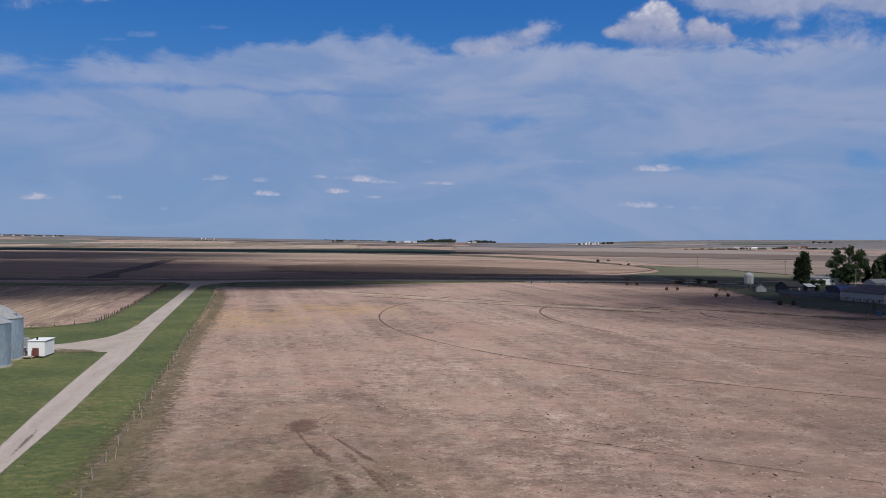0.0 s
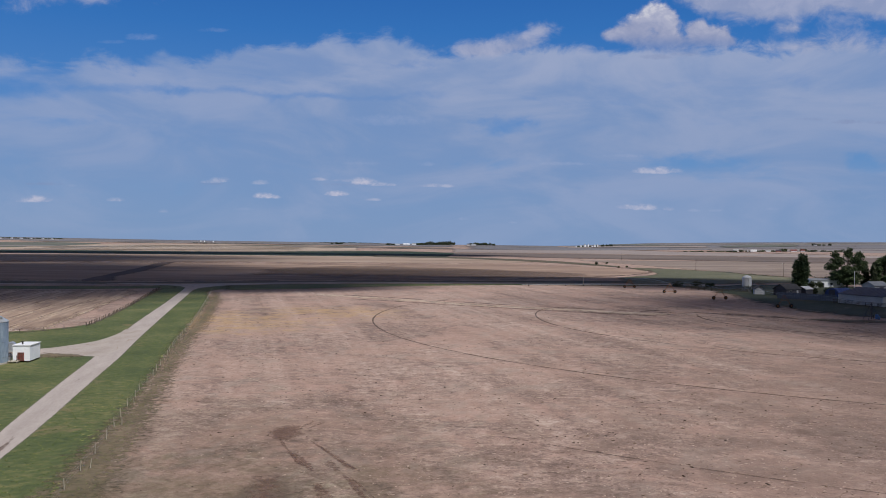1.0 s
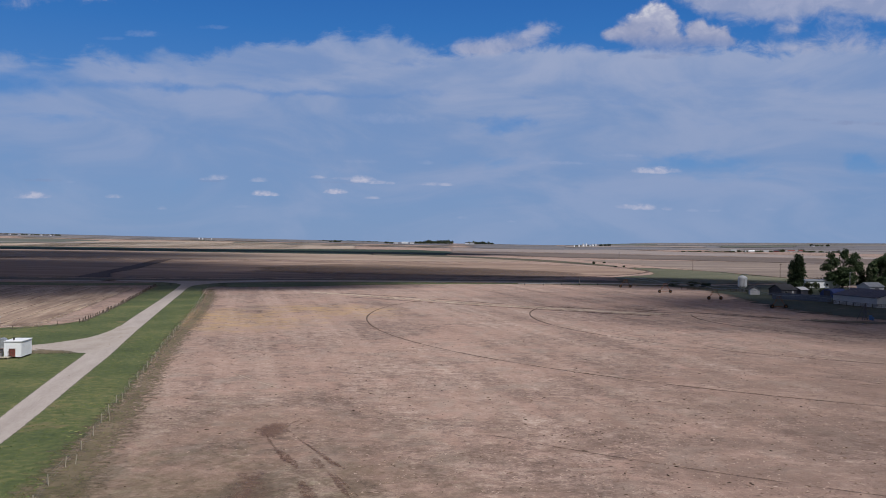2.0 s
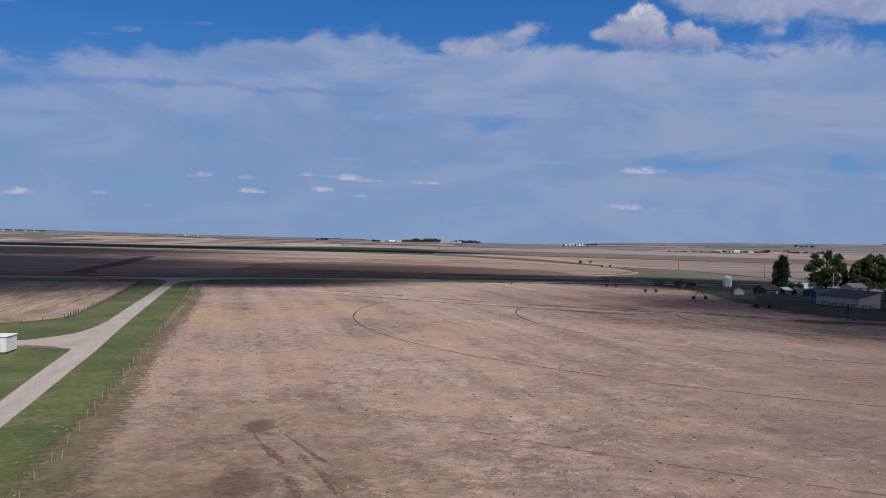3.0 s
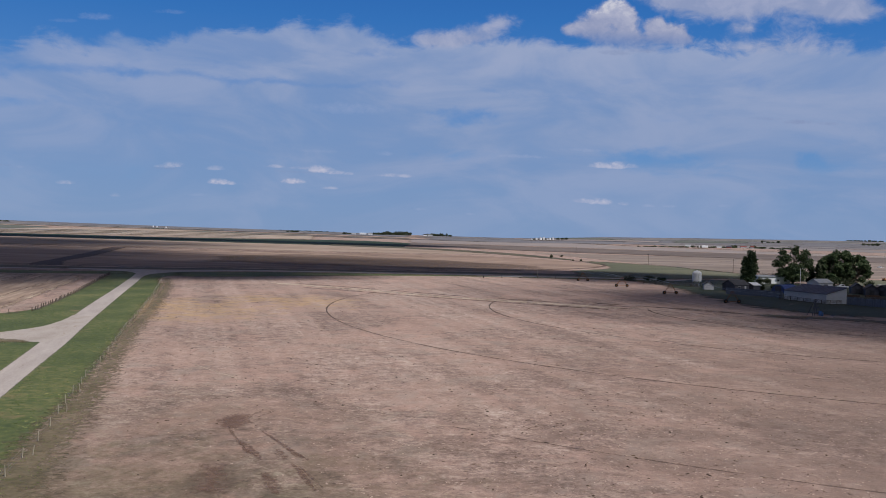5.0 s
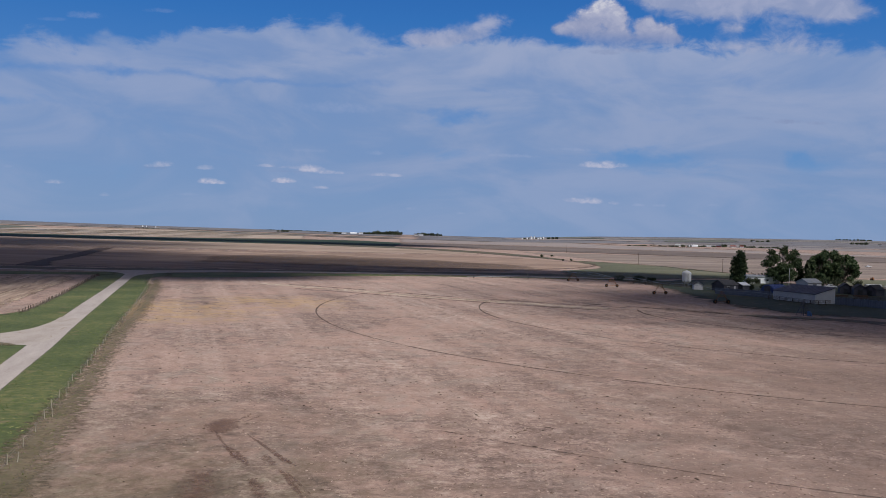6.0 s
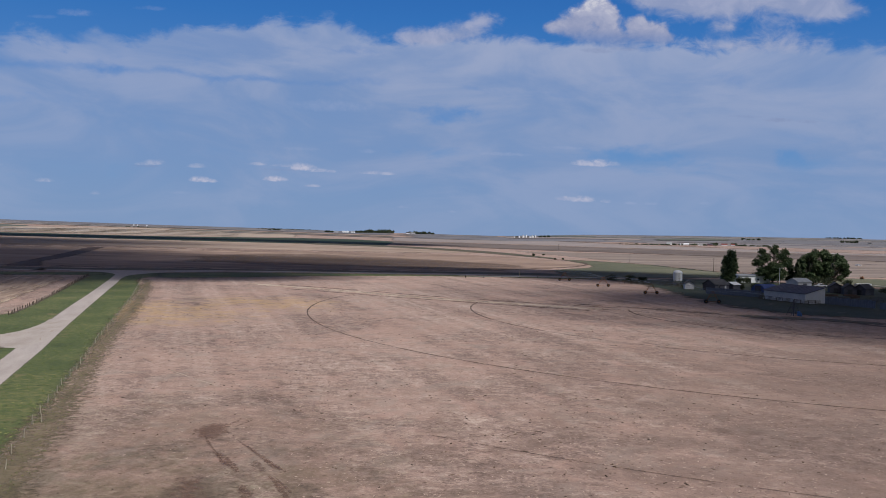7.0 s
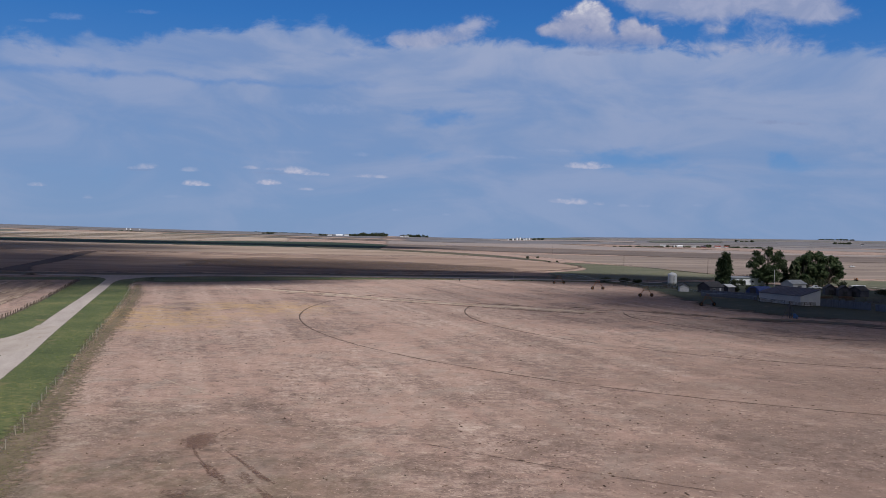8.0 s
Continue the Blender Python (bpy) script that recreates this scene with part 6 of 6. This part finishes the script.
for at, turn, w, d, e, r, wall, roof in (((735, 2010), 80, 8, 16, 3.5, 2, WHITE_PAINT, WHITE_PAINT), ((770, 2010), 80, 8, 12, 3, 2, WHITE_PAINT, GALV_ROOF), ((800, 2025), 80, 8, 13, 3, 2.5, RED_PAINT, ROOF_VIOLET),
                                         ((838, 2030), 80, 9, 16, 3, 2.5, WHITE_PAINT, RED_PAINT), ((862, 2035), 70, 8, 10, 3, 2.5, WHITE_PAINT, RED_PAINT), ((690, 2000), 80, 8, 14, 4, 3, WHITE_PAINT, GALV_ROOF)):
    far_house(at, turn, w, d, e, r, wall, roof, "far farmstead building with red and white walls", 0.85)
for at in ((-1640, 3160), (-1605, 3175), (-1575, 3185), (-1545, 3200), (-1510, 3220), (-1480, 3230)):
    far_house(at, 60, 9, 16, 4, 3, WHITE_PAINT, GALV_ROOF, "small white house on the far skyline", 0.6)
for at in ((1270, 2900), (1500, 2520)):
    far_house(at, 60, 7, 9, 3, 2, WHITE_PAINT, ROOF_DARK, "small white building on the far hillside")


def far_silo(at, r, h):
    z = ground_z(at[0], at[1]) - 0.5
    ob = thing("grain_silo", (at[0], at[1], z + 1.0), "white upright grain silo far across the plain", "silo", "far silos")
    part("wall", lathe(bmesh.new(), [(r, 0), (r, h), (r + 0.2, h + 0.1)], 14), WHITE_PAINT, ob)
    part("roof", lathe(bmesh.new(), [(r + 0.3, h), (0.3, h + r * 0.7), (0.05, h + r * 0.8)], 14), GALV_ROOF, ob)


for k, (x, y) in enumerate(((500, 3180), (515, 3165), (528, 3150), (540, 3150), (552, 3140), (563, 3150), (576, 3160))):
    far_silo((x, y), 2.6 + 1.0 * (k % 3), 5 + 1.9 * (k % 4))
for k, (x, y) in enumerate(((-950, 3350), (-936, 3352), (-905, 3365))):
    far_silo((x, y), 2.4, 6 - k)
for x, y in ((718, 2000), (726, 2002)):
    far_silo((x, y), 1.4, 4)


def far_wood(x0, y0, x1, y1, h, count, seed):
    """A belt of far trees."""
    rng = random.Random(seed)
    lobes = []
    n = max(int(math.hypot(x1 - x0, y1 - y0) / 13), 3)
    for k in range(n):
        f = (k + rng.uniform(0.2, 0.8)) / n
        x, y, s = x0 + (x1 - x0) * f, y0 + (y1 - y0) * f, rng.uniform(0.55, 1.0)
        lobes.append(((x, y, ground_z(x, y) + h * s * 0.5), (6.5 * s + 2, 6, h * s * 0.52)))
    verts, faces = leaves(lobes, count, 2.1, rng)
    return tagged(raw("tree_belt", [tuple(v) for v in verts], faces, LEAF_DARK), "dark belt of trees on the far plain", "trees", kind="stuff")


for k, (x0, y0, x1, y1, h, c) in enumerate(((-110, 3720, -70, 3800, 14, 900), (-70, 3800, 60, 4150, 20, 3200), (130, 4100, 262, 4200, 15, 2000), (-215, 3350, -190, 3360, 8, 300), (592, 3180, 640, 3190, 13, 800), (505, 3200, 585, 3210, 6, 500),
                                          (-430, 3310, -395, 3330, 8, 400), (812, 2040, 824, 2040, 8, 160), (866, 2050, 878, 2050, 7, 140), (560, 1985, 690, 1992, 2.5, 300), (700, 2010, 800, 2030, 4, 420), (870, 2030, 960, 2000, 4, 350),
                                          (-1700, 3250, -1480, 3320, 5, 900), (2050, 3800, 2180, 3720, 8, 900), (2600, 3500, 2720, 3420, 7, 700), (1270, 2920, 1330, 2900, 8, 400), (1500, 2700, 1560, 2680, 8, 400),
                                          (-880, 2980, -800, 3020, 2, 120), (-560, 3900, -300, 4100, 4.5, 420))):
    far_wood(x0, y0, x1, y1, h, c, 200 + k)


# ================= ground cover =================
def scatter(name, pts, template, faces, mat, label, category, grow=(0.7, 1.4), flat=1.0):
    """One mesh of many small copies of a template at pts."""
    rng = np.random.default_rng(5)
    t = np.array(template)
    n = len(pts)
    a, s = rng.uniform(0, 2 * np.pi, n), rng.uniform(*grow, n)
    ca, sa = np.cos(a) * s, np.sin(a) * s
    v = np.empty((n, len(t), 3))
    wob = rng.uniform(0.75, 1.25, (n, len(t), 1))
    v[:, :, 0] = pts[:, None, 0] + (ca[:, None] * t[None, :, 0] - sa[:, None] * t[None, :, 1]) * wob[:, :, 0]
    v[:, :, 1] = pts[:, None, 1] + (sa[:, None] * t[None, :, 0] + ca[:, None] * t[None, :, 1]) * wob[:, :, 0]
    v[:, :, 2] = pts[:, None, 2] + t[None, :, 2] * (s * flat)[:, None] * wob[:, :, 0]
    f = np.array(faces)[None] + (np.arange(n) * len(t))[:, None, None]
    return tagged(raw(name, v.reshape(-1, 3), f.reshape(-1, f.shape[2]), mat), label, category, kind="stuff")


TUFT = [(-0.09, 0, 0), (0.09, 0, 0), (0.02, 0.05, 0.24), (0, -0.09, 0), (0, 0.09, 0), (-0.06, 0.0, 0.20), (-0.07, 0.06, 0), (0.07, -0.06, 0), (0.05, -0.05, 0.27)]
TUFT_FACES = [(0, 1, 2), (3, 4, 5), (6, 7, 8)]
LUMP = [(0.19, 0, 0), (0.05, 0.09, 0), (-0.16, 0.06, 0), (-0.15, -0.07, 0), (0.07, -0.08, 0), (0.08, 0.02, 0.09), (-0.06, -0.01, 0.11)]
LUMP_FACES = [(0, 1, 5), (1, 2, 6), (1, 6, 5), (2, 3, 6), (3, 4, 6), (4, 5, 6), (4, 0, 5)]
FENCE_X = lambda y: np.interp(y, [50, 66.5, 77.5, 89.7, 106.6, 125.4, 161, 200.9, 266.8, 332], [-23, -27.3, -29.5, -32.3, -36.3, -40.2, -48.5, -57.1, -72.4, -88])
LANE_L = lambda y: np.interp(y, [55, 75, 100, 120, 143, 170, 207, 258, 334], [-34.5, -39, -45.6, -50.3, -56, -63, -71.7, -82.9, -100.4])
LANE_R = lambda y: np.interp(y, [50, 68, 85.4, 99.5, 119.8, 140.6, 168, 206, 258, 335], [-31, -35.2, -38.7, -41.8, -46.4, -51, -57.6, -66.4, -78.3, -95.6])


def field_points(rng, n, far, bare=False):
    """Spots on the field, thinning with distance from its near edge."""
    y = 46 + (far - 46) * rng.uniform(0, 1, n) ** 1.5
    x = FENCE_X(y) + 2.0 + (0.62 * y + 34 - FENCE_X(y) - 2) * rng.uniform(0, 1, n)
    clump = np.array([noise.noise((a * 0.06, b * 0.06, 1.5)) + 0.6 * noise.noise((a * 0.3, b * 0.3, 4)) for a, b in zip(x, y)])
    keep = clump > rng.uniform(-1.1, 1.0, n)
    keep &= y > rng.uniform(36, 86, n)
    if bare:
        keep &= np.hypot((x + 22) / 22, (y - 58) / 22) > rng.uniform(0.7, 1.3, n)
    return np.stack([x, y, np.zeros(n)], 1)[keep]


rng = np.random.default_rng(12)
FLAKE = [(0.30, 0.02, 0.004), (0.08, 0.10, 0.03), (-0.24, 0.08, 0.004), (-0.30, -0.05, 0.02), (0.05, -0.11, 0.004)]
FLAKE_FACES = [(0, 1, 2), (0, 2, 3), (0, 3, 4)]
scatter("straw_flakes", field_points(rng, 56000, 330, True) + np.array([0, 0, 0.012]), FLAKE, FLAKE_FACES, PALE_FLAKE, "pale straw and chaff lying flat over the stubble", "straw", (0.15, 0.8))
scatter("soil_flakes", field_points(rng, 34000, 330) + np.array([0, 0, 0.008]), FLAKE, FLAKE_FACES, DARK_FLAKE, "small patches of bare dark soil between the straw", "soil", (0.15, 0.85))
scatter("straw_stubble", field_points(rng, 16000, 170, True), TUFT, TUFT_FACES, STRAW, "short dry straw tufts over the stubble field", "straw", (0.4, 0.9), 0.22)
pts = field_points(rng, 4200, 290)
pts = pts[pts[:, 1] > rng.uniform(40, 125, len(pts))]
scatter("soil_clods", pts, LUMP, LUMP_FACES, CLOD, "dark clods and dung scattered over the stubble", "clods", (0.3, 1.6), 0.32)
pts = field_points(rng, 4200, 250)
pts = pts[np.array([noise.noise((a * 0.045, b * 0.045, 9.1)) + 0.8 * noise.noise((a * 0.16, b * 0.16, 2.2)) for a, b in pts[:, :2]]) > 0.05]
scatter("dung_pats", pts, LUMP, LUMP_FACES, CLOD, "dark dung pats and burrow mounds in loose groups on the stubble", "dung", (0.4, 1.15), 0.8)
scatter("pale_stones", field_points(rng, 260, 130, True), LUMP, LUMP_FACES, WOOD_PALE, "small pale stones and chaff on the stubble", "stones", (0.2, 0.5))
y = 50 + 250 * rng.uniform(0, 1, 4500) ** 1.5
x = LANE_R(y) + 0.25 + (FENCE_X(y) + 2.6 - LANE_R(y)) * rng.uniform(0, 1, len(y)) ** 1.15
scatter("verge_grass", np.stack([x, y, np.full(len(y), 0.03)], 1), TUFT, TUFT_FACES, BLADES, "rough green grass tufts beside the lane", "grass", (0.3, 0.9), 0.35)
y = 70 + 230 * rng.uniform(0, 1, 4000) ** 1.4
x = LANE_L(y) - 0.3 - np.minimum(0.22 * y, 32) * rng.uniform(0, 1, len(y)) ** 0.9
spur = (y > 132) & (y < 160) & (x < -55)
keep = ~spur & ~((y > 176) & (x < np.interp(y, [176, 190, 232, 318], [-84, -79, -87, -107])))
scatter("verge_grass", np.stack([x, y, np.full(len(y), 0.03)], 1)[keep], TUFT, TUFT_FACES, BLADES, "rough green grass tufts around the bins", "grass", (0.3, 0.9), 0.35)
y = 62 + 130 * rng.uniform(0, 1, 700) ** 1.3
x = FENCE_X(y) - 0.6 - 4.5 * rng.uniform(0, 1, len(y)) ** 1.6
keep = np.array([noise.noise((a * 0.25, b * 0.14, 6.2)) > 0.12 for a, b in zip(x, y)])
scatter("fence_weeds", np.array([(-84.5 - 0.195 * k + 3.2 * math.sin(7.3 * k), 226 + 0.9 * k, 0.03) for k in range(0, 90, 2)]), LUMP, LUMP_FACES, WEEDS, "dark weed tufts on the bank below the post fence", "weeds", (1.0, 2.6), 1.2)
scatter("weed_clumps", np.stack([x, y, np.full(len(y), 0.02)], 1)[keep], LUMP, LUMP_FACES, BLADES, "low weed clumps in the grass along the wire fence", "weeds", (0.35, 1.1), 0.7)
